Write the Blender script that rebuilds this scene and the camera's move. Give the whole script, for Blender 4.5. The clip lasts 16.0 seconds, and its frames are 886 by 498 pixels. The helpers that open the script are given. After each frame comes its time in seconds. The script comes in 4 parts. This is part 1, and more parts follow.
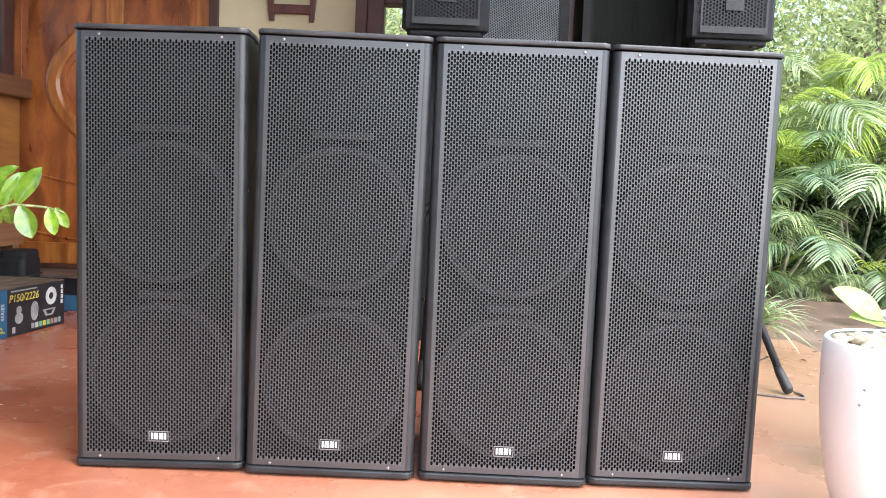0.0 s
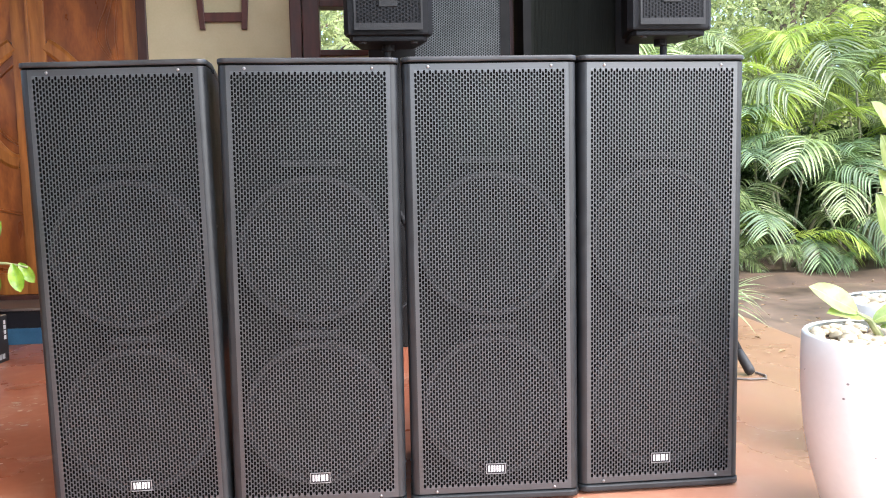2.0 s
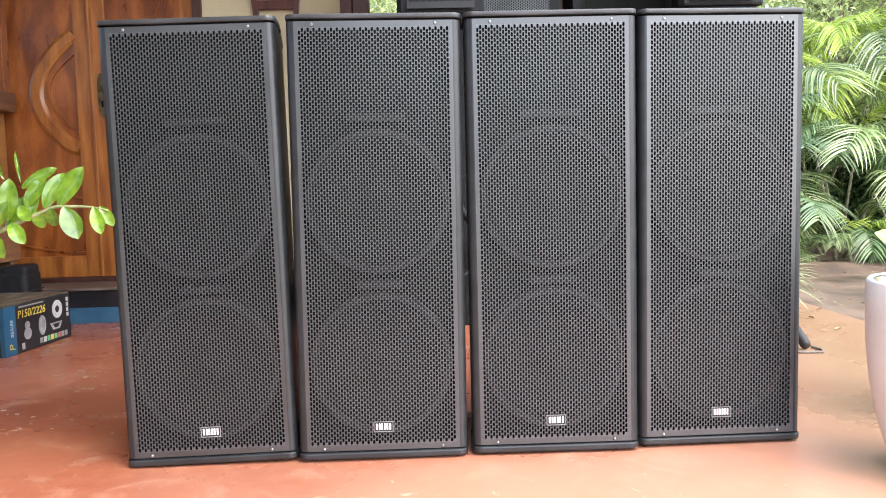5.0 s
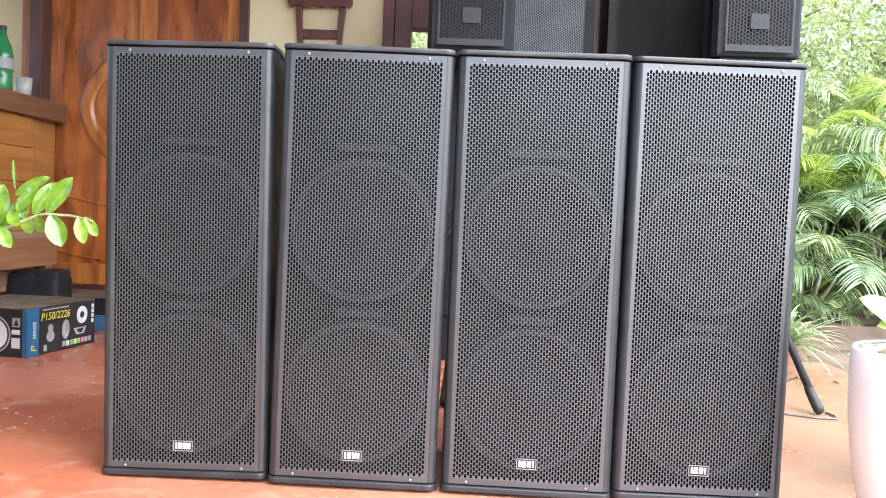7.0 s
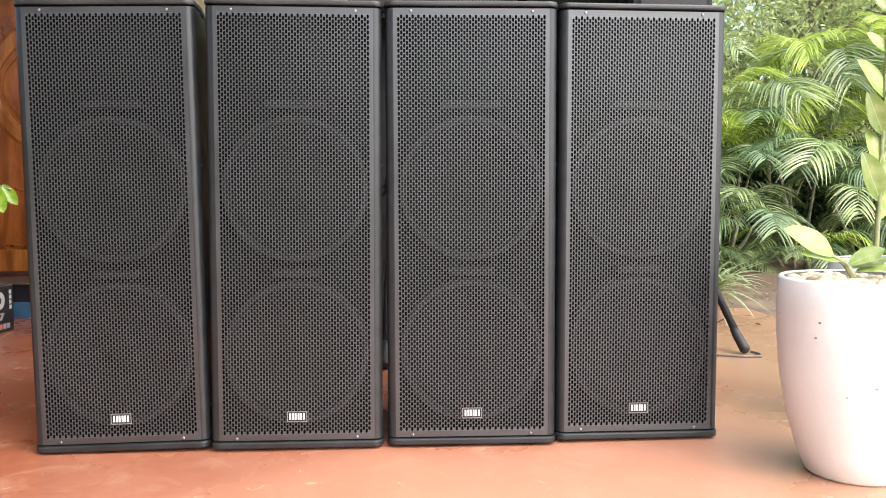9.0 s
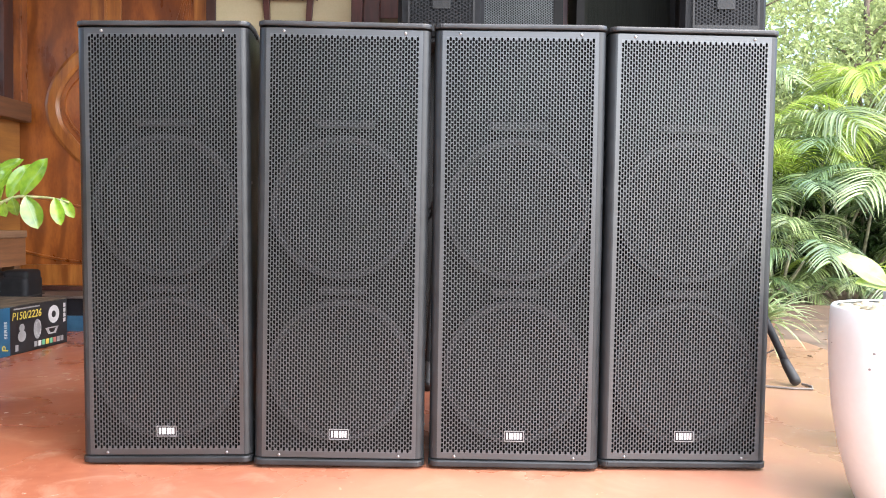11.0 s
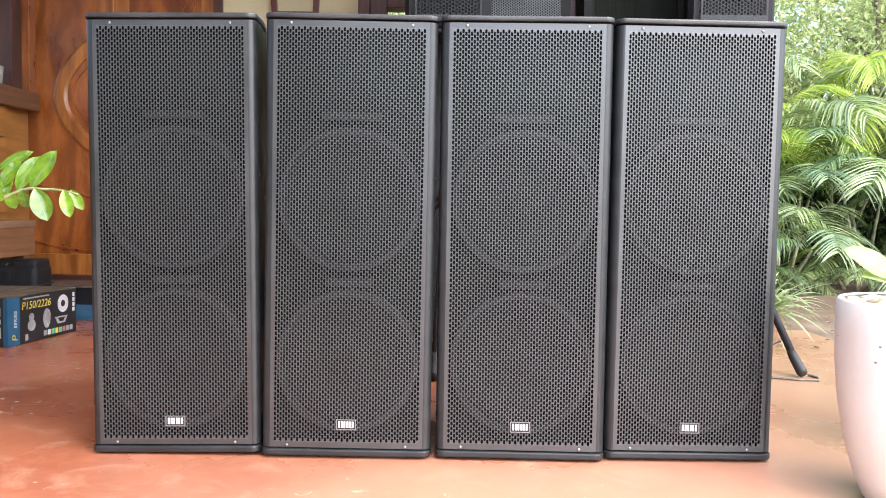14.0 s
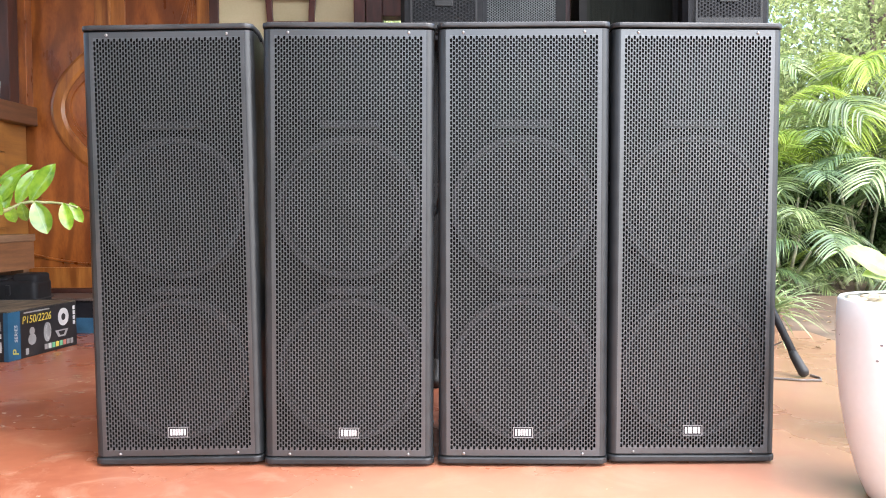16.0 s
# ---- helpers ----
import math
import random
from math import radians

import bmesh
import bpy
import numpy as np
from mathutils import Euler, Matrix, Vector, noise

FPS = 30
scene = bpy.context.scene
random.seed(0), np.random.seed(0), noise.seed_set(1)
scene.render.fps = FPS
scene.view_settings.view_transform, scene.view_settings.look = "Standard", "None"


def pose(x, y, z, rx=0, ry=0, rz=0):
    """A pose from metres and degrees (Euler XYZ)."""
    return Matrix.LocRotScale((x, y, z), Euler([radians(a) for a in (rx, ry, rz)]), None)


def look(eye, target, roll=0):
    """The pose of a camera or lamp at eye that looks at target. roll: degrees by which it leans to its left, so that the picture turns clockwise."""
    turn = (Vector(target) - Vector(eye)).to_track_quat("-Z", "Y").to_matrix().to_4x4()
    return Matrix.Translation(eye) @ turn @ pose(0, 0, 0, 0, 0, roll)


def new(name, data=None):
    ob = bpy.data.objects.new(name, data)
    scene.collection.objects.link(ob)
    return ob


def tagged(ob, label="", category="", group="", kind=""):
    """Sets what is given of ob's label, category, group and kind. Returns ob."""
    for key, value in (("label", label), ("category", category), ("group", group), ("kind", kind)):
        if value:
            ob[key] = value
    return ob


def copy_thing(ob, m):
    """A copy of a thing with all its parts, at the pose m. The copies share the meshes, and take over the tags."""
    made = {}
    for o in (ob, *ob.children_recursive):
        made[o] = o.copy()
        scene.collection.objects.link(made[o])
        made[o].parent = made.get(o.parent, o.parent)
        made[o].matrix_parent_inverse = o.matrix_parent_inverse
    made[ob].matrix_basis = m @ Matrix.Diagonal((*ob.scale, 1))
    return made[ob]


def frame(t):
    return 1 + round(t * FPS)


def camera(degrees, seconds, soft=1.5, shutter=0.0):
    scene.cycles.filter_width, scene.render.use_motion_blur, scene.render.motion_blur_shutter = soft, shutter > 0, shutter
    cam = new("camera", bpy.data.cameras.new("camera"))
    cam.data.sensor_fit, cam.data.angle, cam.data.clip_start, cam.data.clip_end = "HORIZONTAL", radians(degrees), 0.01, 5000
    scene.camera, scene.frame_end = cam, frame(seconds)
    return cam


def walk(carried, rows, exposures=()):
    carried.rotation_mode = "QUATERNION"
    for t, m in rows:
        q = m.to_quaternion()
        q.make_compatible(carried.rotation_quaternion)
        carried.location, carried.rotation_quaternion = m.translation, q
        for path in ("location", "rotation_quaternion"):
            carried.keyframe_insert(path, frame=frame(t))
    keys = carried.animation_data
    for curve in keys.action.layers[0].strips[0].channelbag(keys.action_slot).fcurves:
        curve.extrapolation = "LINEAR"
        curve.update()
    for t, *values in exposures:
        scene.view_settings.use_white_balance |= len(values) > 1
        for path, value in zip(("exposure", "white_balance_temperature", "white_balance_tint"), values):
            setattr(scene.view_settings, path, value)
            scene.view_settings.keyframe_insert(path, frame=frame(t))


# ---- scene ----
cam = camera(55.8, 16.0, soft=1.0)
PATH = [
    (0, (0.045, -2.268, 0.82), (0.055, -0.273, 0.669), 2.4),
    (0.5, (0.023, -2.258, 0.859), (0.058, -0.269, 0.653), 1.9),
    (0.6, (0.018, -2.25, 0.883), (0.051, -0.263, 0.662), 1.7),
    (1, (0.001, -2.238, 0.894), (0.026, -0.249, 0.69), 1.7),
    (1.5, (-0.044, -2.226, 0.91), (0.023, -0.237, 0.711), 0.5),
    (2, (-0.078, -2.23, 0.915), (0.093, -0.246, 0.73), -1.3),
    (2.5, (-0.102, -2.268, 0.909), (0.056, -0.284, 0.711), -1.2),
    (3, (-0.156, -2.266, 0.883), (-0.074, -0.283, 0.638), -0.2),
    (3.5, (-0.196, -2.275, 0.858), (-0.119, -0.293, 0.602), -0.4),
    (4, (-0.198, -2.271, 0.827), (-0.106, -0.285, 0.607), -0.9),
    (4.2, (-0.205, -2.276, 0.796), (-0.095, -0.286, 0.627), -1.1),
    (6.3, (0.018, -2.276, 0.76), (-0.058, -0.283, 0.603), 0.4),
    (6.5, (0.034, -2.272, 0.761), (-0.052, -0.279, 0.621), 1.9),
    (7, (0.064, -2.28, 0.77), (0.003, -0.283, 0.687), 2.3),
    (7.5, (0.075, -2.289, 0.78), (0.089, -0.291, 0.687), 0.1),
    (8, (0.064, -2.295, 0.765), (0.093, -0.298, 0.655), 0.7),
    (8.5, (0.033, -2.288, 0.733), (0.092, -0.296, 0.563), 0.1),
    (9, (0.031, -2.278, 0.707), (0.151, -0.286, 0.57), -0.3),
    (9.5, (0.043, -2.282, 0.704), (0.103, -0.286, 0.594), -1.5),
    (10, (0.038, -2.281, 0.699), (0.047, -0.283, 0.621), 0.4),
    (10.2, (0.031, -2.279, 0.691), (0.046, -0.28, 0.625), 0.7),
    (12.5, (0.036, -2.29, 0.706), (0.035, -0.292, 0.6), 0.7),
    (13, (0.029, -2.291, 0.703), (0.035, -0.294, 0.599), 0.4),
    (13.5, (0.031, -2.291, 0.703), (0.033, -0.294, 0.601), 0.6),
    (14, (0.033, -2.288, 0.705), (0.028, -0.291, 0.6), 0.8),
    (14.5, (0.033, -2.288, 0.704), (0.026, -0.291, 0.599), 0.8),
    (15, (0.029, -2.289, 0.705), (0.024, -0.291, 0.607), 0.6),
    (15.5, (0.028, -2.29, 0.701), (0.026, -0.292, 0.612), -0.1),
    (16, (0.031, -2.29, 0.703), (0.028, -0.292, 0.615), -0.2),
]
EXPOSURES = (
    (0, 2.24, 6050, 10), (0.6, 2.1, 6100, 10), (1, 2.27, 6050, 10), (1.5, 2.38, 6050, 10), (2, 2.14, 6050, 10), (2.5, 2.05, 6100, 10), (3.5, 2.12, 6250, 10), (4.2, 2.17, 6200, 10), (6.3, 2.35, 6050, 10), (7, 2.60, 5950, 10), (7.6, 2.30, 6100, 10),
    (8.5, 2.0, 6500, 10), (9, 1.86, 6600, 10), (9.5, 2.04, 6500, 10), (10.2, 2.37, 6200, 10), (12.4, 2.25, 6250, 10), (16, 2.30, 6150, 10))
walk(cam, [(t, look(e, a, r)) for t, e, a, r in PATH], EXPOSURES)

# ---- world, sun, exposure ----
world = bpy.data.worlds.new("sky_world")
scene.world = world
world.use_nodes = True
wn = world.node_tree.nodes
sky = wn.new("ShaderNodeTexSky")
sky.sky_type = "NISHITA"
sky.sun_disc = False
sky.sun_elevation = radians(50)
sky.sun_rotation = radians(137)
sky.air_density, sky.dust_density, sky.ozone_density = 1.0, 3.0, 1.2
wn["Background"].inputs["Strength"].default_value = 0.15
world.node_tree.links.new(sky.outputs[0], wn["Background"].inputs["Color"])
sun = new("sun", bpy.data.lights.new("sun", "SUN"))
sun.data.energy, sun.data.angle, sun.data.color = 1.3, radians(100), (1.0, 0.97, 0.93)
sun.matrix_world = look((6.0, -6.5, 10.5), (0, 0, 0))


# ---- materials ----
def material(name, low, high, rough=0.5, metal=0.0, scale=8.0, bump=0.1, stretch=(1, 1, 1), fine=120.0, spec=0.5, rough_var=0.1, transmit=0.0, per_object=0.0, per_island=None):
    """Two colours mixed by a coarse and a fine noise, with gloss variation and relief."""
    m = bpy.data.materials.new(name)
    m.use_nodes = True
    n, l = m.node_tree.nodes, m.node_tree.links
    b = n["Principled BSDF"]
    co = n.new("ShaderNodeTexCoord")
    mp = n.new("ShaderNodeMapping")
    mp.inputs["Scale"].default_value = stretch
    l.new(co.outputs["Object"], mp.inputs["Vector"])
    n1 = n.new("ShaderNodeTexNoise")
    n1.inputs["Scale"].default_value, n1.inputs["Detail"].default_value = scale, 6
    n2 = n.new("ShaderNodeTexNoise")
    n2.inputs["Scale"].default_value, n2.inputs["Detail"].default_value = fine, 3
    l.new(mp.outputs[0], n1.inputs["Vector"])
    l.new(mp.outputs[0], n2.inputs["Vector"])
    mix = n.new("ShaderNodeMath")
    mix.operation = "MULTIPLY_ADD"
    mix.inputs[1].default_value = 0.35
    l.new(n2.outputs["Fac"], mix.inputs[0])
    sc = n.new("ShaderNodeMath")
    sc.operation = "MULTIPLY_ADD"
    sc.inputs[1].default_value, sc.inputs[2].default_value = 1.6, -0.475
    l.new(n1.outputs["Fac"], sc.inputs[0])
    l.new(sc.outputs[0], mix.inputs[2])
    ramp = n.new("ShaderNodeValToRGB")
    ramp.color_ramp.elements[0].color = (*low, 1)
    ramp.color_ramp.elements[1].color = (*high, 1)
    ramp.color_ramp.elements[0].position, ramp.color_ramp.elements[1].position = 0.2, 0.8
    l.new(mix.outputs[0], ramp.inputs["Fac"])
    colour = ramp.outputs["Color"]
    if per_object:
        oi = n.new("ShaderNodeObjectInfo")
        hs = n.new("ShaderNodeHueSaturation")
        ma = n.new("ShaderNodeMath")
        ma.operation = "MULTIPLY_ADD"
        ma.inputs[1].default_value, ma.inputs[2].default_value = per_object, 1 - per_object / 2
        l.new(oi.outputs["Random"], ma.inputs[0])
        l.new(ma.outputs[0], hs.inputs["Value"])
        l.new(colour, hs.inputs["Color"])
        colour = hs.outputs["Color"]
    if per_island:
        ge = n.new("ShaderNodeNewGeometry")
        h2 = n.new("ShaderNodeHueSaturation")
        mr = n.new("ShaderNodeMapRange")
        mr.inputs["To Min"].default_value, mr.inputs["To Max"].default_value = per_island
        l.new(ge.outputs["Random Per Island"], mr.inputs["Value"])
        l.new(mr.outputs["Result"], h2.inputs["Value"])
        l.new(colour, h2.inputs["Color"])
        colour = h2.outputs["Color"]
    l.new(colour, b.inputs["Base Color"])
    r = n.new("ShaderNodeMath")
    r.operation = "MULTIPLY_ADD"
    r.inputs[1].default_value, r.inputs[2].default_value = rough_var * 2, rough - rough_var
    l.new(n1.outputs["Fac"], r.inputs[0])
    l.new(r.outputs[0], b.inputs["Roughness"])
    b.inputs["Metallic"].default_value = metal
    b.inputs["Specular IOR Level"].default_value = spec
    b.inputs["Transmission Weight"].default_value = transmit
    if bump:
        bp = n.new("ShaderNodeBump")
        bp.inputs["Strength"].default_value, bp.inputs["Distance"].default_value = bump, 0.004
        l.new(mix.outputs[0], bp.inputs["Height"])
        l.new(bp.outputs[0], b.inputs["Normal"])
    return m


def leafy(name, low, high, scale=9.0, glow=0.35, rough=0.35, per_object=0.0, spec=0.5, per_island=None):
    """A leaf that lets part of the light through."""
    m = material(name, low, high, rough, scale=scale, bump=0.05, fine=60, per_object=per_object, spec=spec, per_island=per_island)
    n, l = m.node_tree.nodes, m.node_tree.links
    b = n["Principled BSDF"]
    tr = n.new("ShaderNodeBsdfTranslucent")
    src = b.inputs["Base Color"].links[0].from_socket
    l.new(src, tr.inputs["Color"])
    mx = n.new("ShaderNodeMixShader")
    mx.inputs[0].default_value = glow
    l.new(b.outputs[0], mx.inputs[1])
    l.new(tr.outputs[0], mx.inputs[2])
    l.new(mx.outputs[0], n["Material Output"].inputs["Surface"])
    return m


def ribbed(m, width, colour, axis="Y"):
    """Adds a pale line along the middle of a leaf."""
    n, l = m.node_tree.nodes, m.node_tree.links
    b = n["Principled BSDF"]
    src = b.inputs["Base Color"].links[0].from_socket
    co = n.new("ShaderNodeTexCoord")
    sx = n.new("ShaderNodeSeparateXYZ")
    l.new(co.outputs["Object"], sx.inputs[0])
    ab = n.new("ShaderNodeMath")
    ab.operation = "ABSOLUTE"
    l.new(sx.outputs[axis], ab.inputs[0])
    lt = n.new("ShaderNodeMapRange")
    lt.inputs["From Min"].default_value, lt.inputs["From Max"].default_value = width * 0.5, width * 1.6
    lt.inputs["To Min"].default_value, lt.inputs["To Max"].default_value = 0.75, 0.0
    l.new(ab.outputs[0], lt.inputs["Value"])
    mx = n.new("ShaderNodeMix")
    mx.data_type = "RGBA"
    l.new(lt.outputs["Result"], mx.inputs["Factor"])
    l.new(src, mx.inputs["A"])
    mx.inputs["B"].default_value = (*colour, 1)
    l.new(mx.outputs["Result"], b.inputs["Base Color"])
    return m


def figured(m, scale, dark, most, warp=7.0):
    """Sweeping dark growth lines over a wood material."""
    n, l = m.node_tree.nodes, m.node_tree.links
    b = n["Principled BSDF"]
    src = b.inputs["Base Color"].links[0].from_socket
    co = n.new("ShaderNodeTexCoord")
    mp = n.new("ShaderNodeMapping")
    mp.inputs["Scale"].default_value = (1.0, 0.5, 0.6)
    l.new(co.outputs["Object"], mp.inputs["Vector"])
    wv = n.new("ShaderNodeTexWave")
    wv.inputs["Scale"].default_value, wv.inputs["Distortion"].default_value = scale, warp
    wv.inputs["Detail"].default_value, wv.inputs["Detail Scale"].default_value = 2.0, 0.9
    l.new(mp.outputs[0], wv.inputs["Vector"])
    mr = n.new("ShaderNodeMapRange")
    mr.interpolation_type = "SMOOTHSTEP"
    mr.inputs["From Min"].default_value, mr.inputs["From Max"].default_value, mr.inputs["To Max"].default_value = 0.55, 1.0, most
    l.new(wv.outputs["Fac"], mr.inputs["Value"])
    mx = n.new("ShaderNodeMix")
    mx.data_type = "RGBA"
    l.new(mr.outputs["Result"], mx.inputs["Factor"])
    l.new(src, mx.inputs["A"])
    mx.inputs["B"].default_value = (*dark, 1)
    l.new(mx.outputs["Result"], b.inputs["Base Color"])
    return m


M = {}
M["cab"] = material("black_cabinet_paint", (0.012, 0.0135, 0.015), (0.021, 0.0235, 0.026), 0.36, scale=14, bump=0.12, fine=500)
M["grille"] = material("grille_steel", (0.0485, 0.0535, 0.058), (0.056, 0.0615, 0.0665), 0.3, scale=3, bump=0, fine=40, spec=1.0, rough_var=0.02)
M["border"] = material("border_steel", (0.024, 0.026, 0.028), (0.037, 0.04, 0.043), 0.32, scale=7, bump=0.06, fine=300, spec=1.0)
M["cap"] = material("worn_cap", (0.012, 0.013, 0.0145), (0.05, 0.052, 0.054), 0.36, scale=6, bump=0.2, stretch=(1, 6, 6), fine=150)
M["baffle"] = material("baffle_black", (0.006, 0.0063, 0.0067), (0.0095, 0.01, 0.0105), 0.9, spec=0.1, bump=0.05)
M["ring"] = material("woofer_rim", (0.013, 0.0138, 0.0146), (0.021, 0.022, 0.0235), 0.6, spec=0.18, bump=0.05)
M["cone"] = material("paper_cone", (0.007, 0.0073, 0.0077), (0.012, 0.0125, 0.013), 0.9, spec=0.12, scale=30, bump=0.1)
M["steel"] = material("bright_screw", (0.28, 0.28, 0.28), (0.42, 0.42, 0.42), 0.35, metal=1.0, bump=0)
M["white"] = material("badge_white", (0.7, 0.7, 0.7), (0.82, 0.82, 0.82), 0.4, bump=0)
M["rubber"] = material("rubber_black", (0.012, 0.012, 0.012), (0.025, 0.025, 0.025), 0.6, bump=0.1)
M["plastic"] = material("moulded_plastic", (0.009, 0.0095, 0.011), (0.016, 0.0165, 0.0185), 0.55, spec=0.2, scale=20, bump=0.15, fine=400)
M["sat_grille"] = material("satellite_grille", (0.012, 0.0125, 0.014), (0.02, 0.0205, 0.0225), 0.5, spec=0.2, bump=0.05)
M["silver"] = material("grey_grille", (0.055, 0.064, 0.07), (0.09, 0.103, 0.111), 0.55, bump=0.05)
M["box"] = material("worn_box_paint", (0.007, 0.0073, 0.0078), (0.015, 0.0155, 0.016), 0.7, spec=0.2, scale=9, bump=0.2, fine=250)
M["plate"] = material("grey_plate", (0.028, 0.029, 0.03), (0.046, 0.047, 0.048), 0.6, spec=0.25, bump=0)
M["cloth"] = material("grille_cloth", (0.009, 0.011, 0.009), (0.015, 0.017, 0.014), 0.9, spec=0.15, scale=5, bump=0.2, stretch=(40, 40, 2))
M["teak"] = figured(material("varnished_teak", (0.2, 0.063, 0.013), (0.43, 0.165, 0.034), 0.32, scale=3.0, bump=0.08, stretch=(7, 7, 0.8), fine=30), 4.0, (0.15, 0.042, 0.01), 0.25, 4.0)
M["teak_panel"] = figured(material("figured_teak_panel", (0.15, 0.037, 0.009), (0.4, 0.13, 0.026), 0.3, scale=2.6, bump=0.08, stretch=(3.5, 3, 1.2), fine=24), 1.7, (0.1, 0.024, 0.007), 0.55, 12.0)
M["teak_flat"] = figured(material("planked_teak", (0.22, 0.085, 0.017), (0.37, 0.165, 0.037), 0.4, scale=2.5, bump=0.1, stretch=(1, 0.8, 9), fine=26), 4.0, (0.14, 0.05, 0.014), 0.3, 4.0)
M["dull_wood"] = material("dull_plank", (0.14, 0.07, 0.035), (0.27, 0.16, 0.09), 0.6, scale=3, bump=0.15, stretch=(1, 0.8, 10), fine=30)
M["bench_wood"] = material("brown_bench_board", (0.14, 0.06, 0.026), (0.27, 0.125, 0.055), 0.55, scale=3, bump=0.15, stretch=(1, 0.8, 10), fine=30)
M["ledge_wood"] = material("dark_ledge_board", (0.085, 0.036, 0.017), (0.18, 0.08, 0.038), 0.45, scale=3, bump=0.15, stretch=(1, 0.8, 10), fine=30)
M["frame_wood"] = material("dark_frame_wood", (0.035, 0.013, 0.01), (0.075, 0.026, 0.018), 0.4, scale=4, bump=0.1, stretch=(6, 6, 1))
M["red_wood"] = material("red_brown_wood", (0.055, 0.014, 0.011), (0.105, 0.027, 0.021), 0.4, scale=4, bump=0.1, stretch=(6, 6, 1))
M["wall"] = material("cream_plaster", (0.5, 0.44, 0.27), (0.6, 0.54, 0.36), 0.85, scale=2.5, bump=0.15, fine=90)
M["blue"] = material("blue_paint", (0.022, 0.085, 0.16), (0.045, 0.14, 0.24), 0.5, scale=6, bump=0.15)
M["step_black"] = material("black_step_paint", (0.01, 0.01, 0.012), (0.025, 0.025, 0.03), 0.35, scale=6, bump=0.1)
M["sill"] = material("grey_sill", (0.07, 0.055, 0.05), (0.16, 0.13, 0.11), 0.4, scale=9, bump=0.1)
M["brass"] = material("aged_brass", (0.05, 0.04, 0.022), (0.17, 0.13, 0.065), 0.4, metal=0.8, scale=20, bump=0.1)
M["pot"] = material("white_cement_pot", (0.75, 0.785, 0.75), (0.85, 0.88, 0.845), 0.5, scale=5, bump=0.12, fine=60)
M["pit"] = material("pot_pit", (0.2, 0.19, 0.18), (0.3, 0.29, 0.28), 0.8, bump=0)
M["pebble"] = material("pale_pebble", (0.5, 0.4, 0.26), (0.78, 0.68, 0.5), 0.6, scale=12, bump=0.1, per_object=0.5)
M["soil"] = material("soil", (0.06, 0.035, 0.02), (0.13, 0.08, 0.05), 0.9, scale=20, bump=0.5)
M["zz"] = ribbed(leafy("zz_leaf", (0.085, 0.185, 0.013), (0.19, 0.32, 0.026), 30, 0.25, 0.15, 0.6, 0.8), 0.0008, (0.17, 0.3, 0.06))
M["zz_pale"] = ribbed(leafy("zz_leaf_pale", (0.17, 0.28, 0.05), (0.4, 0.46, 0.16), 25, 0.3, 0.25, 0.6), 0.0008, (0.48, 0.54, 0.24))
M["zz_stem"] = material("zz_stem", (0.13, 0.16, 0.06), (0.3, 0.31, 0.15), 0.45, scale=30, bump=0.1)
# one palm leaf in middle, sunlit and shaded copies: light put into the colour
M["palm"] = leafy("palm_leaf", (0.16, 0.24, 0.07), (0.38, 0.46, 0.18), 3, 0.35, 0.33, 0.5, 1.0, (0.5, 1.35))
M["palm_lit"] = leafy("palm_leaf_yellowish_lit", (0.27, 0.38, 0.05), (0.5, 0.6, 0.12), 3, 0.45, 0.3, 0.4, 0.5, (0.65, 1.3))
M["palm_shaded"] = leafy("palm_leaf_shaded", (0.075, 0.14, 0.05), (0.19, 0.28, 0.1), 3, 0.3, 0.32, 0.5, 1.0, (0.6, 1.4))
# leaf colour lowered to stand for the shade in the palm gaps
M["under"] = leafy("undergrowth_leaf_shaded", (0.02, 0.045, 0.012), (0.06, 0.1, 0.03), 1.5, 0.2, 0.45, 0.0, 0.3, (0.4, 1.6))
M["cane"] = material("palm_cane", (0.13, 0.12, 0.07), (0.3, 0.28, 0.17), 0.6, scale=3, bump=0.15, stretch=(1, 1, 8))
M["spider"] = leafy("spider_leaf", (0.16, 0.28, 0.09), (0.5, 0.56, 0.32), 50, 0.3, 0.4)
M["bush"] = leafy("bush_leaf", (0.16, 0.24, 0.07), (0.66, 0.7, 0.34), 0.9, 0.55, 0.45, 0.0, 0.4, (0.55, 1.3))
M["bark"] = material("bark", (0.07, 0.05, 0.035), (0.2, 0.15, 0.11), 0.9, scale=6, bump=0.5, stretch=(3, 3, 1))
M["dark_soil"] = material("bed_soil", (0.055, 0.035, 0.02), (0.12, 0.077, 0.046), 0.95, scale=4, bump=0.6)
M["litter"] = material("dry_leaf", (0.16, 0.1, 0.05), (0.38, 0.28, 0.15), 0.8, scale=10, bump=0.1)
M["green_glass"] = material("green_bottle", (0.012, 0.13, 0.045), (0.03, 0.2, 0.075), 0.12, bump=0)
M["clear"] = material("cloudy_cup", (0.6, 0.62, 0.58), (0.7, 0.7, 0.66), 0.2, bump=0, transmit=0.5)
M["carton_top"] = material("worn_carton", (0.03, 0.026, 0.02), (0.26, 0.22, 0.16), 0.55, scale=7, bump=0.2, stretch=(0.8, 4, 1))
M["carton_black"] = material("printed_black", (0.008, 0.008, 0.009), (0.018, 0.018, 0.02), 0.45, scale=9, bump=0.05)
M["carton_blue"] = material("printed_blue", (0.01, 0.065, 0.13), (0.02, 0.1, 0.19), 0.4, scale=9, bump=0.05)
M["ink_yellow"] = material("ink_yellow", (0.45, 0.36, 0.05), (0.62, 0.5, 0.09), 0.5, bump=0)
M["ink_white"] = material("ink_white", (0.42, 0.43, 0.43), (0.56, 0.56, 0.56), 0.5, bump=0)
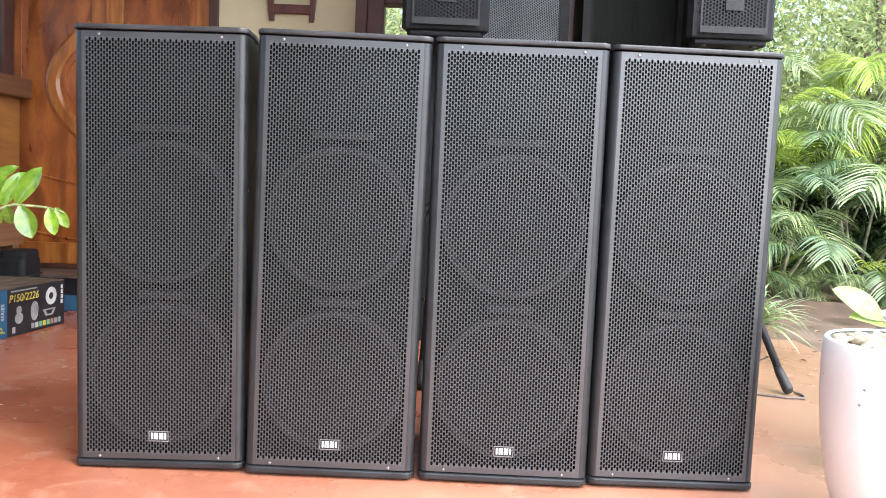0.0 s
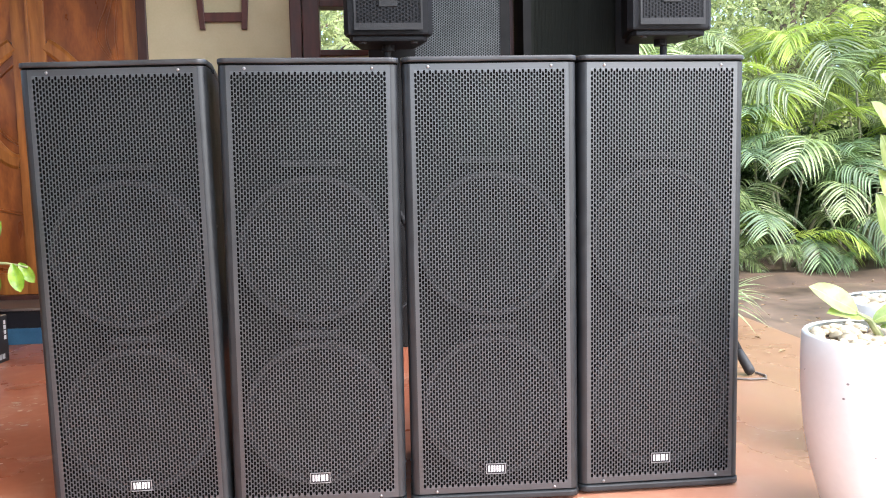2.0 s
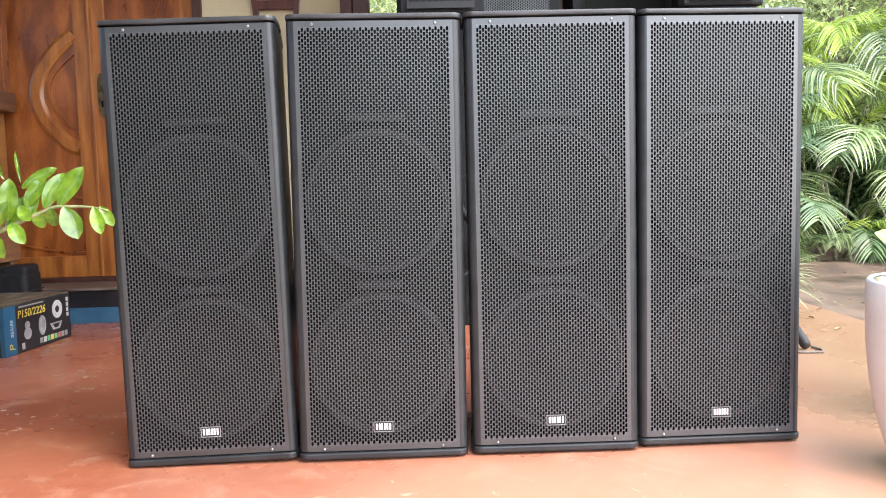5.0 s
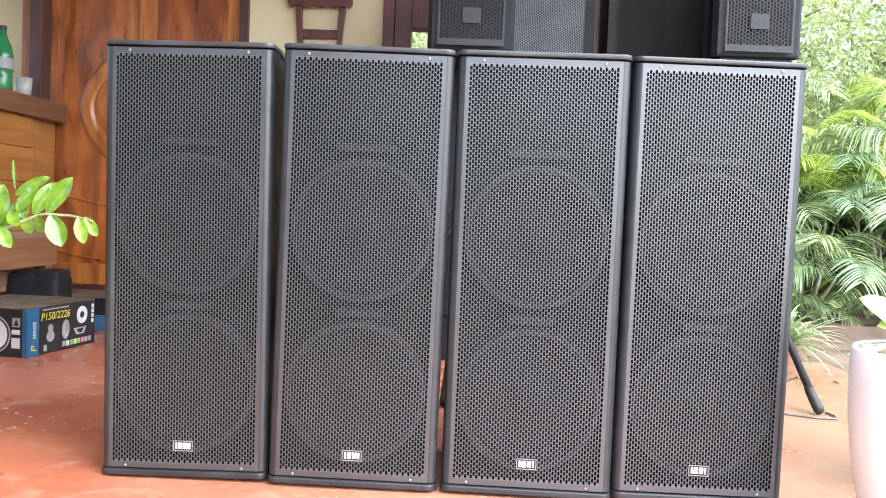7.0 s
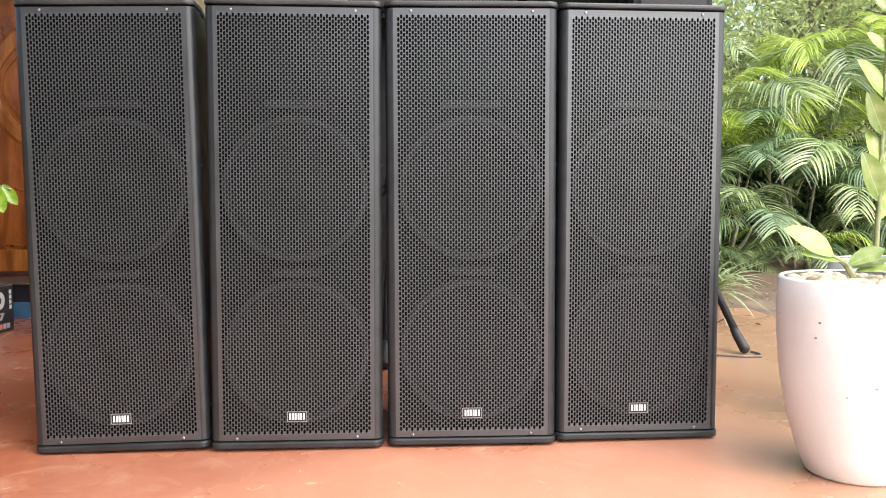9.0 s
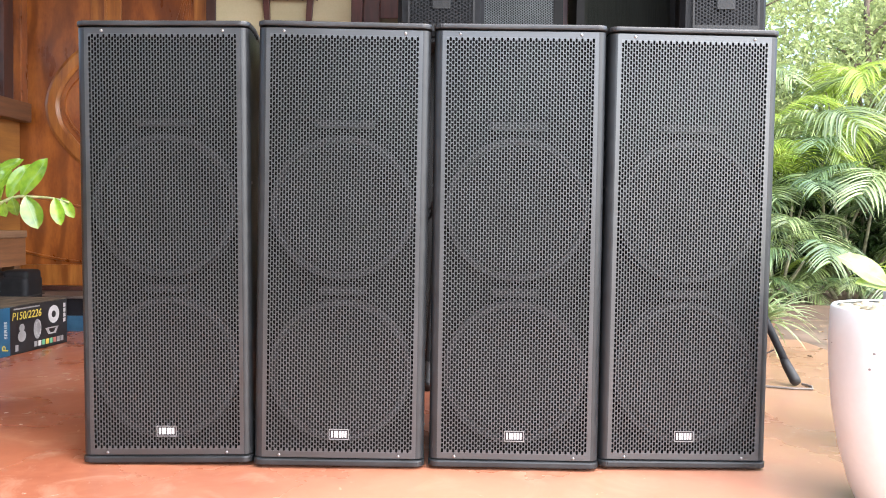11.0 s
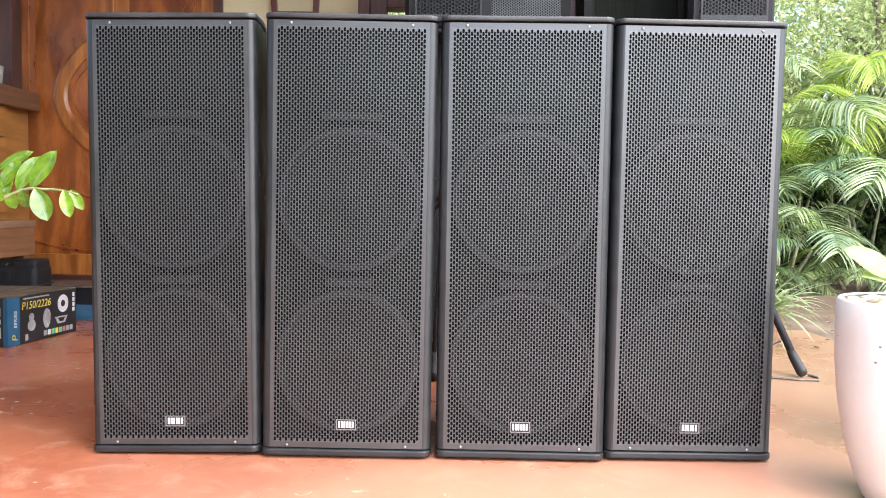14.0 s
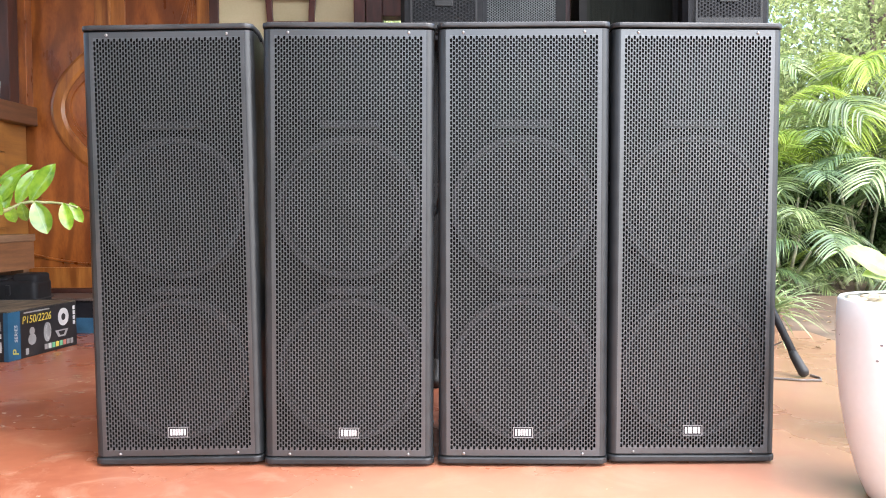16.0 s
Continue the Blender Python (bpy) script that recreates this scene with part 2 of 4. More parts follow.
M["ink_grey"] = material("ink_grey", (0.2, 0.2, 0.2), (0.34, 0.34, 0.34), 0.5, bump=0)
M["ink_green"] = material("ink_green", (0.1, 0.35, 0.2), (0.16, 0.45, 0.25), 0.5, bump=0)
M["ink_red"] = material("ink_red", (0.35, 0.12, 0.1), (0.45, 0.18, 0.14), 0.5, bump=0)
M["cable"] = material("grey_cable", (0.1, 0.09, 0.08), (0.2, 0.17, 0.15), 0.5, bump=0)
M["roof"] = material("roof_board", (0.3, 0.25, 0.2), (0.42, 0.36, 0.3), 0.8, bump=0.1)


def floor_material():
    """Polished red-oxide cement: blotches, pale scuffs, uneven gloss."""
    m = material("red_oxide_cement", (0.285, 0.082, 0.042), (0.46, 0.175, 0.097), 0.28, scale=1.6, bump=0.05, fine=22, rough_var=0.14)
    n, l = m.node_tree.nodes, m.node_tree.links
    b = n["Principled BSDF"]
    src = b.inputs["Base Color"].links[0].from_socket
    co = n.new("ShaderNodeTexCoord")
    no = n.new("ShaderNodeTexNoise")
    no.inputs["Scale"].default_value, no.inputs["Detail"].default_value, no.inputs["Roughness"].default_value = 5.5, 8, 0.62
    no.inputs["Distortion"].default_value = 0.8
    l.new(co.outputs["Object"], no.inputs["Vector"])
    rp = n.new("ShaderNodeValToRGB")
    rp.color_ramp.elements[0].position, rp.color_ramp.elements[1].position = 0.52, 0.74
    rp.color_ramp.elements[1].color = (0.5, 0.5, 0.5, 1)
    l.new(no.outputs["Fac"], rp.inputs["Fac"])
    mx = n.new("ShaderNodeMix")
    mx.data_type = "RGBA"
    l.new(rp.outputs["Color"], mx.inputs["Factor"])
    l.new(src, mx.inputs["A"])
    mx.inputs["B"].default_value = (0.62, 0.38, 0.27, 1)
    sx = n.new("ShaderNodeSeparateXYZ")
    l.new(co.outputs["Object"], sx.inputs[0])
    nd = n.new("ShaderNodeTexNoise")
    nd.inputs["Scale"].default_value, nd.inputs["Detail"].default_value = 1.4, 5
    l.new(co.outputs["Object"], nd.inputs["Vector"])

    def light_ramp(below, kx, ky, lo, hi, most, colour):
        """Light put into the base colour, growing along kx * x + ky * y, with a ragged edge."""
        a1 = n.new("ShaderNodeMath")
        a1.operation = "MULTIPLY_ADD"
        a1.inputs[1].default_value = 1.2
        l.new(nd.outputs["Fac"], a1.inputs[0])
        a2 = n.new("ShaderNodeMath")
        a2.operation = "MULTIPLY_ADD"
        a2.inputs[1].default_value = kx
        l.new(sx.outputs["X"], a2.inputs[0])
        a3 = n.new("ShaderNodeMath")
        a3.operation = "MULTIPLY"
        a3.inputs[1].default_value = ky
        l.new(sx.outputs["Y"], a3.inputs[0])
        l.new(a3.outputs[0], a2.inputs[2])
        l.new(a2.outputs[0], a1.inputs[2])
        mr = n.new("ShaderNodeMapRange")
        mr.interpolation_type = "SMOOTHSTEP"
        mr.inputs["From Min"].default_value, mr.inputs["From Max"].default_value, mr.inputs["To Max"].default_value = lo, hi, most
        l.new(a1.outputs[0], mr.inputs["Value"])
        m2 = n.new("ShaderNodeMix")
        m2.data_type = "RGBA"
        l.new(mr.outputs["Result"], m2.inputs["Factor"])
        l.new(below, m2.inputs["A"])
        m2.inputs["B"].default_value = (*colour, 1)
        return m2.outputs["Result"]

    # painted daylight: paler towards the open front, tan glare towards the open side
    top = light_ramp(mx.outputs["Result"], 0.35, -0.8, -0.1, 1.3, 0.72, (0.54, 0.285, 0.185))
    top = light_ramp(top, 1.0, 0.15, 1.3, 2.3, 0.8, (0.28, 0.18, 0.108))
    # small whitish chips
    nc = n.new("ShaderNodeTexNoise")
    nc.inputs["Scale"].default_value, nc.inputs["Detail"].default_value, nc.inputs["Distortion"].default_value = 11, 4, 1.5
    l.new(co.outputs["Object"], nc.inputs["Vector"])
    cr = n.new("ShaderNodeMapRange")
    cr.inputs["From Min"].default_value, cr.inputs["From Max"].default_value, cr.inputs["To Max"].default_value = 0.7, 0.76, 0.7
    l.new(nc.outputs["Fac"], cr.inputs["Value"])
    m3 = n.new("ShaderNodeMix")
    m3.data_type = "RGBA"
    l.new(cr.outputs["Result"], m3.inputs["Factor"])
    l.new(top, m3.inputs["A"])
    m3.inputs["B"].default_value = (0.72, 0.58, 0.46, 1)
    l.new(m3.outputs["Result"], b.inputs["Base Color"])
    return m


M["floor"] = floor_material()
M["earth"] = material("swept_earth", (0.05, 0.031, 0.018), (0.2, 0.135, 0.086), 0.5, scale=2.4, bump=0.5, fine=14, rough_var=0.2)


# ---- mesh helpers ----
def part(name, bm, mat, parent=None, label="", smooth=False):
    """Links a bmesh as one mesh object, under a thing or a part."""
    me = bpy.data.meshes.new(name)
    bm.normal_update()
    bm.to_mesh(me)
    bm.free()
    me.materials.append(mat)
    if smooth:
        me.polygons.foreach_set("use_smooth", [True] * len(me.polygons))
    ob = new(name, me)
    if parent is not None:
        ob.parent = parent
    return tagged(ob, label)


def shared(name, me, parent, m=None, label=""):
    ob = new(name, me)
    ob.parent = parent
    if m is not None:
        ob.matrix_basis = m
    return tagged(ob, label)


def mesh_of(name, bm, mat, smooth=False):
    me = bpy.data.meshes.new(name)
    bm.normal_update()
    bm.to_mesh(me)
    bm.free()
    me.materials.append(mat)
    if smooth:
        me.polygons.foreach_set("use_smooth", [True] * len(me.polygons))
    return me


def box(x0, x1, y0, y1, z0, z1, bevel=0.0, segs=2, bm=None):
    b = bmesh.new()
    bmesh.ops.create_cube(b, size=1)
    for v in b.verts:
        v.co = Vector((x0 + (v.co.x + 0.5) * (x1 - x0), y0 + (v.co.y + 0.5) * (y1 - y0), z0 + (v.co.z + 0.5) * (z1 - z0)))
    if bevel:
        bmesh.ops.bevel(b, geom=b.edges[:], offset=bevel, segments=segs, affect="EDGES", profile=0.6)
    return b if bm is None else merge(bm, b)


def merge(bm, other):
    me = bpy.data.meshes.new("tmp")
    other.to_mesh(me)
    other.free()
    bm.from_mesh(me)
    bpy.data.meshes.remove(me)
    return bm


def lathe(profile, n=32, bm=None):
    """Turns (radius, z) points round the z axis."""
    b = bmesh.new() if bm is None else bm
    rings = []
    for r, z in profile:
        if r < 1e-5:
            rings.append([b.verts.new((0, 0, z))])
        else:
            rings.append([b.verts.new((r * math.cos(2 * math.pi * i / n), r * math.sin(2 * math.pi * i / n), z)) for i in range(n)])
    for a, c in zip(rings, rings[1:]):
        for i in range(n):
            j = (i + 1) % n
            if len(a) == 1 and len(c) == 1:
                continue
            if len(a) == 1:
                b.faces.new((a[0], c[i], c[j]))
            elif len(c) == 1:
                b.faces.new((a[i], a[j], c[0]))
            else:
                b.faces.new((a[i], a[j], c[j], c[i]))
    bmesh.ops.recalc_face_normals(b, faces=b.faces[:])
    return b


def tube(points, radii, n=8, bm=None):
    """A round tube along points; radii: one number or one for each point."""
    b = bmesh.new() if bm is None else bm
    pts = [Vector(p) for p in points]
    if not isinstance(radii, (list, tuple)):
        radii = [radii] * len(pts)
    rings = []
    side = None
    for i, p in enumerate(pts):
        d = (pts[min(i + 1, len(pts) - 1)] - pts[max(i - 1, 0)]).normalized()
        if side is None:
            side = d.cross(Vector((0, 0, 1)) if abs(d.z) < 0.9 else Vector((1, 0, 0))).normalized()
        side = (side - d * side.dot(d)).normalized()
        up = d.cross(side)
        rings.append([b.verts.new(p + (side * math.cos(2 * math.pi * k / n) + up * math.sin(2 * math.pi * k / n)) * radii[i]) for k in range(n)])
    for a, c in zip(rings, rings[1:]):
        for k in range(n):
            b.faces.new((a[k], a[(k + 1) % n], c[(k + 1) % n], c[k]))
    b.faces.new(rings[0][::-1])
    b.faces.new(rings[-1])
    return b


def prism(outline, lo, hi, axis="z", bevel=0.0):
    """A flat outline pushed along an axis; outline in the two other axes."""
    b = bmesh.new()

    def at(u, v, w):
        return {"z": (u, v, w), "y": (u, w, v), "x": (w, u, v)}[axis]
    bot = [b.verts.new(at(u, v, lo)) for u, v in outline]
    top = [b.verts.new(at(u, v, hi)) for u, v in outline]
    k = len(outline)
    b.faces.new(bot[::-1])
    b.faces.new(top)
    for i in range(k):
        b.faces.new((bot[i], bot[(i + 1) % k], top[(i + 1) % k], top[i]))
    bmesh.ops.recalc_face_normals(b, faces=b.faces[:])
    if bevel:
        rim = [e for e in b.edges if abs((at(0, 0, 1)[0] * (e.verts[0].co - e.verts[1].co).x) + (at(0, 0, 1)[1] * (e.verts[0].co - e.verts[1].co).y) + (at(0, 0, 1)[2] * (e.verts[0].co - e.verts[1].co).z)) < 1e-6]
        bmesh.ops.bevel(b, geom=rim, offset=bevel, segments=2, affect="EDGES", profile=0.6)
    return b


def thing(name, m, label, category, group="", kind=""):
    ob = new(name)
    ob.empty_display_size = 0.1
    ob.matrix_basis = m
    return tagged(ob, label, category, group, kind)


def structure(name, bm, mat, label):
    return tagged(part(name, bm, mat), label, kind="structure")


def perforated(x0, x1, z0, z1, cols, rows, w, h, depth, name, mat, sides=8):
    """A steel sheet with staggered slots through it, facing -y at y = 0."""
    dx, dz = (x1 - x0) / cols, (z1 - z0) / (rows + 0.5)
    verts, faces = [], []
    ring = []
    for k in range(sides):
        a = 2 * math.pi * (k + 0.5) / sides
        cx, cz = math.cos(a), math.sin(a)
        ring.append((cx * w / 2 / math.cos(math.pi / sides), (h - w) / 2 * (1 if cz > 0 else -1) + cz * w / 2 / math.cos(math.pi / sides)))
    q = sides // 4
    for c in range(cols):
        xc = x0 + (c + 0.5) * dx
        off = 0.5 * dz * (c % 2)
        for r in range(rows):
            zc = z0 + off + (r + 0.5) * dz
            s = len(verts)
            verts += [(xc + dx / 2, 0, zc + dz / 2), (xc - dx / 2, 0, zc + dz / 2), (xc - dx / 2, 0, zc - dz / 2), (xc + dx / 2, 0, zc - dz / 2)]
            verts += [(xc + u, 0, zc + v) for u, v in ring]
            verts += [(xc + u, depth, zc + v) for u, v in ring]
            for k in range(4):
                arc = [s + 4 + (k * q + i) % sides for i in range(q)]
                nxt = s + 4 + ((k + 1) * q) % sides
                faces.append((s + k, *arc[::-1]) if q > 1 else (s + k, arc[0]))
                faces.append((s + k, s + (k + 1) % 4, nxt, arc[-1]))
            for k in range(sides):
                j = (k + 1) % sides
                faces.append((s + 4 + k, s + 4 + j, s + 4 + sides + j, s + 4 + sides + k))
        # half a cell of plain sheet at one end of each column
        s = len(verts)
        za, zb = (z0, z0 + off) if off else (z1 - 0.5 * dz, z1)
        verts += [(xc - dx / 2, 0, za), (xc + dx / 2, 0, za), (xc + dx / 2, 0, zb), (xc - dx / 2, 0, zb)]
        faces.append((s, s + 1, s + 2, s + 3))
    faces = [f for f in faces if len(f) > 2]
    me = bpy.data.meshes.new(name)
    me.from_pydata(verts, [], faces)
    me.validate()
    me.materials.append(mat)
    return me


def sheet_ring(x0, x1, z0, z1, a0, a1, c0, c1, y=0.0):
    """A flat frame: outer x0..x1, z0..z1; opening a0..a1, c0..c1, facing -y."""
    b = bmesh.new()
    for ax, bx, az, bz in ((x0, x1, z0, c0), (x0, x1, c1, z1), (x0, a0, c0, c1), (a1, x1, c0, c1)):
        b.faces.new([b.verts.new(p) for p in ((ax, y, az), (bx, y, az), (bx, y, bz), (ax, y, bz))])
    return b


# ---- setting ----
structure("floor", box(-6, 2.15, -2.75, 2.6, -0.15, 0.0), M["floor"], "polished red oxide cement porch floor with pale scuffs")
gb = bmesh.new()
bmesh.ops.create_grid(gb, x_segments=90, y_segments=90, size=1)
for v in gb.verts:
    u, w = v.co.x, v.co.y
    x = 2.15 + (abs(u) ** 2.6) * 400 * (1 if u > 0 else -1)
    y = 3.0 + (abs(w) ** 2.6) * 400 * (1 if w > 0 else -1)
    v.co = Vector((x, y, -0.02 + 0.012 * noise.noise(Vector((x * 0.9, y * 0.9, 0)))))
structure("ground", gb, M["earth"], "bare tan earth yard, damp and swept")
structure("step", box(-3.2, 1.3, 2.604, 3.2, -0.1, 0.19), M["step_black"], "black painted doorstep along the house wall")
structure("trim", box(-3.2, 1.3, 2.59, 2.606, 0.0, 0.09, 0.003), M["blue"], "blue painted skirting along the doorstep")
structure("step_tread", box(-3.2, 1.3, 2.585, 3.2, 0.19, 0.206, 0.004), M["sill"], "worn grey tread of the doorstep")
YW = 2.92
structure("wall_north", box(-1.35, -0.52, YW, YW + 0.15, 0.206, 3.0), M["wall"], "cream plastered house wall")
structure("wall_over_door", box(-2.62, -1.35, YW, YW + 0.15, 2.36, 3.0), M["wall"], "cream plaster over the door")
structure("wall_under_window", box(-0.345, 1.3, YW + 0.02, YW + 0.13, 0.206, 1.62), M["wall"], "cream plaster under the window")
structure("wall_over_window", box(-0.345, 1.3, YW + 0.02, YW + 0.13, 2.55, 3.0), M["wall"], "cream plaster over the window")
structure("wall_corner", box(0.55, 1.3, YW + 0.02, YW + 0.13, 1.62, 2.55), M["wall"], "cream plaster at the house corner")
# added wall, never in view: keeps sky reflections off the left loudspeakers
structure("shade_wall", box(-6, -0.5, -5.65, -5.5, 0.0, 3.1), M["wall"], "plain cream wall added out of view to dim the left loudspeakers")
# roof slab out of view; its outline is cut to shade the left and back
structure("ceiling", prism([(-6, -3.6), (-0.4, -3.6), (-0.1, -0.1), (1.3, 0.75), (1.3, 3.3), (-6, 3.3)], 3.0, 3.1, "z"), M["roof"], "plain boarded porch roof, unseen, outlined to shade the left side")


# ---- front row of loudspeakers ----
HW, TOP, LOW = 0.2328, 1.197, 0.030


def rounded_plate(hw_f, hw_b, y0, y1, z0, z1, r):
    """A plate with rounded front corners that narrows to the back."""
    pts = []
    for k in range(7):
        a = math.pi + k * math.pi / 12
        pts.append((-hw_f + r + r * math.cos(a), y0 + r + r * math.sin(a)))
    for k in range(7):
        a = 1.5 * math.pi + k * math.pi / 12
        pts.append((hw_f - r + r * math.cos(a), y0 + r + r * math.sin(a)))
    pts += [(hw_f - 0.001, y0 + 0.11), (hw_b, y1), (-hw_b, y1), (-hw_f + 0.001, y0 + 0.11)]
    return prism(pts, z0, z1, "z", 0.0045)


def tall_loudspeaker():
    t = thing("loudspeaker", pose(0, 0, 0), "tall black floor loudspeaker with perforated steel grille and rounded caps", "loudspeaker", "front row of tall loudspeakers")
    # body: bent front corners, sides that narrow to the back
    prof = []
    for k in range(11):
        a = math.pi + k * math.pi / 20
        prof.append((-HW + 0.022 + 0.022 * math.cos(a), 0.022 + 0.022 * math.sin(a)))
    left = [(-0.19, 0.46), (-HW + 0.002, 0.1)] + prof
    right = [(-x, y) for x, y in left][::-1]
    b = bmesh.new()
    path = right + left
    n = len(path)
    lo = [b.verts.new((x, y, LOW)) for x, y in path]
    hi = [b.verts.new((x, y, TOP)) for x, y in path]
    for i in range(n):
        j = (i + 1) % n
        xa, xb = path[i][0], path[j][0]
        if xa * xb < 0 and path[i][1] < 0.1:
            continue  # the front stays open for the grille
        b.faces.new((lo[i], lo[j], hi[j], hi[i]))
    bmesh.ops.recalc_face_normals(b, faces=b.faces[:])
    for e in b.edges:
        e.smooth = len(e.link_faces) == 2 and e.calc_face_angle() < 0.35
    part("body", b, M["cab"], t, smooth=True)
    b = box(-0.215, 0.215, 0.06, 0.08, LOW, TOP)
    box(-0.2312, 0.2312, 0.02, 0.14, TOP - 0.004, TOP + 0.0044, bm=b)
    box(-0.2312, 0.2312, 0.02, 0.14, LOW - 0.0034, LOW + 0.004, bm=b)
    part("baffle", b, M["baffle"], t)
    part("top_cap", rounded_plate(0.235, 0.192, -0.007, 0.47, TOP + 0.0045, TOP + 0.0185, 0.026), M["cap"], t, "worn dark grey top cap")
    part("bottom_cap", rounded_plate(0.235, 0.192, -0.007, 0.47, LOW - 0.0215, LOW - 0.0035, 0.026), M["cab"], t)
    # grille
    gx, g0, g1 = 0.2005, 0.0455, 1.1815
    me = perforated(-gx, gx, g0, g1, 52, 81, 0.0064, 0.0116, 0.002, "grille", M["grille"])
    grille = shared("grille", me, t, None, "staggered slotted steel grille, charcoal grey")
    e = HW - 0.022
    part("grille_border", sheet_ring(-e, e, LOW, TOP, -gx, gx, g0, g1), M["border"], t)
    # drivers behind it
    for z in (0.716, 0.268):
        w = lathe([(0.0, 0.012), (0.045, 0.006), (0.06, -0.006), (0.15, 0.034), (0.158, 0.040), (0.166, 0.041), (0.174, 0.034), (0.178, 0.034)], 40)
        ob = part("woofer", w, M["cone"], t, smooth=True)
        ob.matrix_basis = pose(0, 0.053, z, 90)
        rim = part("rim", lathe([(0.18, 0.0), (0.18, 0.042), (0.184, 0.046), (0.193, 0.046), (0.196, 0.04), (0.196, 0.0)], 48), M["ring"], ob)
    horn = part("horn", box(-0.15, 0.15, 0.045, 0.076, 0.96, 1.15, 0.008), M["baffle"], t)
    part("lip", box(-0.08, 0.08, 0.008, 0.05, 0.936, 0.953, 0.003), M["ring"], horn)
    part("port_bar", box(-0.062, 0.062, 0.008, 0.07, 0.478, 0.496, 0.003), M["ring"], t)
    # badge: a white frame with three white strokes on black
    badge = part("badge", box(-0.027, 0.027, -0.0035, -0.0005, 0.0815, 0.1105, 0.0008, 1), M["carton_black"], t, "small black badge with white frame")
    fr = bmesh.new()
    for a in ((-0.027, 0.027, 0.0815, 0.083), (-0.027, 0.027, 0.109, 0.1105), (-0.027, -0.0255, 0.083, 0.109), (0.0255, 0.027, 0.083, 0.109)):
        box(a[0], a[1], -0.0046, -0.0034, a[2], a[3], bm=fr)
    part("frame", fr, M["ink_grey"], badge)
    for cx in (-0.0185, -0.0105, -0.004, 0.004, 0.0105, 0.0185):
        part("stroke", box(cx - 0.0023, cx + 0.0023, -0.0046, -0.0034, 0.0875, 0.105), M["white"], badge)
    # screws and feet
    sc = mesh_of("screw", lathe([(0.0, 0.003), (0.0025, 0.0026), (0.0042, 0.001), (0.0044, 0.0)], 10), M["steel"], True)
    for x in (-0.1635, 0.1635):
        for z in (0.036, 1.189):
            shared("screw", sc, t, pose(x, -0.0003, z, 90))
    for k in range(2):
        for sgn in (-1, 1):
            shared("screw", sc, t, pose(sgn * 0.2322, 0.03, 0.12 + 0.66 * k, 90, 0, sgn * 80))
    ft = mesh_of("foot", lathe([(0.0, 0.0), (0.014, 0.0), (0.017, 0.009), (0.0, 0.009)], 16), M["rubber"])
    for x, y in ((-0.18, 0.04), (0.18, 0.04), (-0.13, 0.42), (0.13, 0.42)):
        shared("foot", ft, t, pose(x, y, 0))
    return t


# place of each: x and y of the base, turn, lean
ROW = ((-0.7075, 0.008, 0.2, -0.75), (-0.2345, -0.006, 0.3, 0.4), (0.246, -0.006, -1.2, 0.1), (0.7175, 0.012, 1.0, 0.35))
first = tall_loudspeaker()
for i, (x, y, turn, lean) in enumerate(ROW):
    m = pose(x, y, 0, 0, lean, turn)
    if i == 0:
        first.matrix_basis = m
    else:
        copy_thing(first, m)


# ---- loudspeakers on tripods ----
def small_loudspeaker(x, y, z, turn):
    t = thing("small_loudspeaker", pose(x, y, z, 0, 0, turn), "black moulded plastic loudspeaker raised on a tripod stand", "loudspeaker", "small loudspeakers on stands")
    out = [(-0.205, 0.03), (-0.185, 0.0), (0.185, 0.0), (0.205, 0.03), (0.15, 0.3), (-0.15, 0.3)]
    part("body", prism(out, 0.025, 0.64, "z", 0.012), M["plastic"], t)
    part("base", prism([(u * 0.88, 0.02 + v * 0.92) for u, v in out], 0.0, 0.026, "z", 0.008), M["plastic"], t)
    me = perforated(-0.148, 0.148, 0.075, 0.585, 20, 29, 0.0105, 0.0125, 0.002, "grille", M["sat_grille"])
    g = shared("grille", me, t, pose(0, -0.012, 0), "black perforated steel grille")
    part("border", sheet_ring(-0.157, 0.157, 0.045, 0.61, -0.148, 0.148, 0.075, 0.585, -0.012), M["plate"], g)
    part("plate", box(-0.042, 0.042, -0.017, -0.0125, 0.15, 0.222, 0.002), M["plate"], t, "plain grey square badge")
    for sx in (-0.12, 0.12):
        part("screw", box(sx - 0.005, sx + 0.005, -0.016, -0.012, 0.052, 0.062, 0.002), M["rubber"], t)
        f = lathe([(0.0, 0.0), (0.016, 0.0), (0.02, 0.012), (0.0, 0.012)], 14)
        ob = part("rubber_foot", f, M["rubber"], t)
        ob.matrix_basis = pose(sx, 0.05, -0.008)
    part("socket", tube([(0, 0.15, -0.03), (0, 0.15, 0.004)], 0.032, 14), M["plastic"], t)
    return t


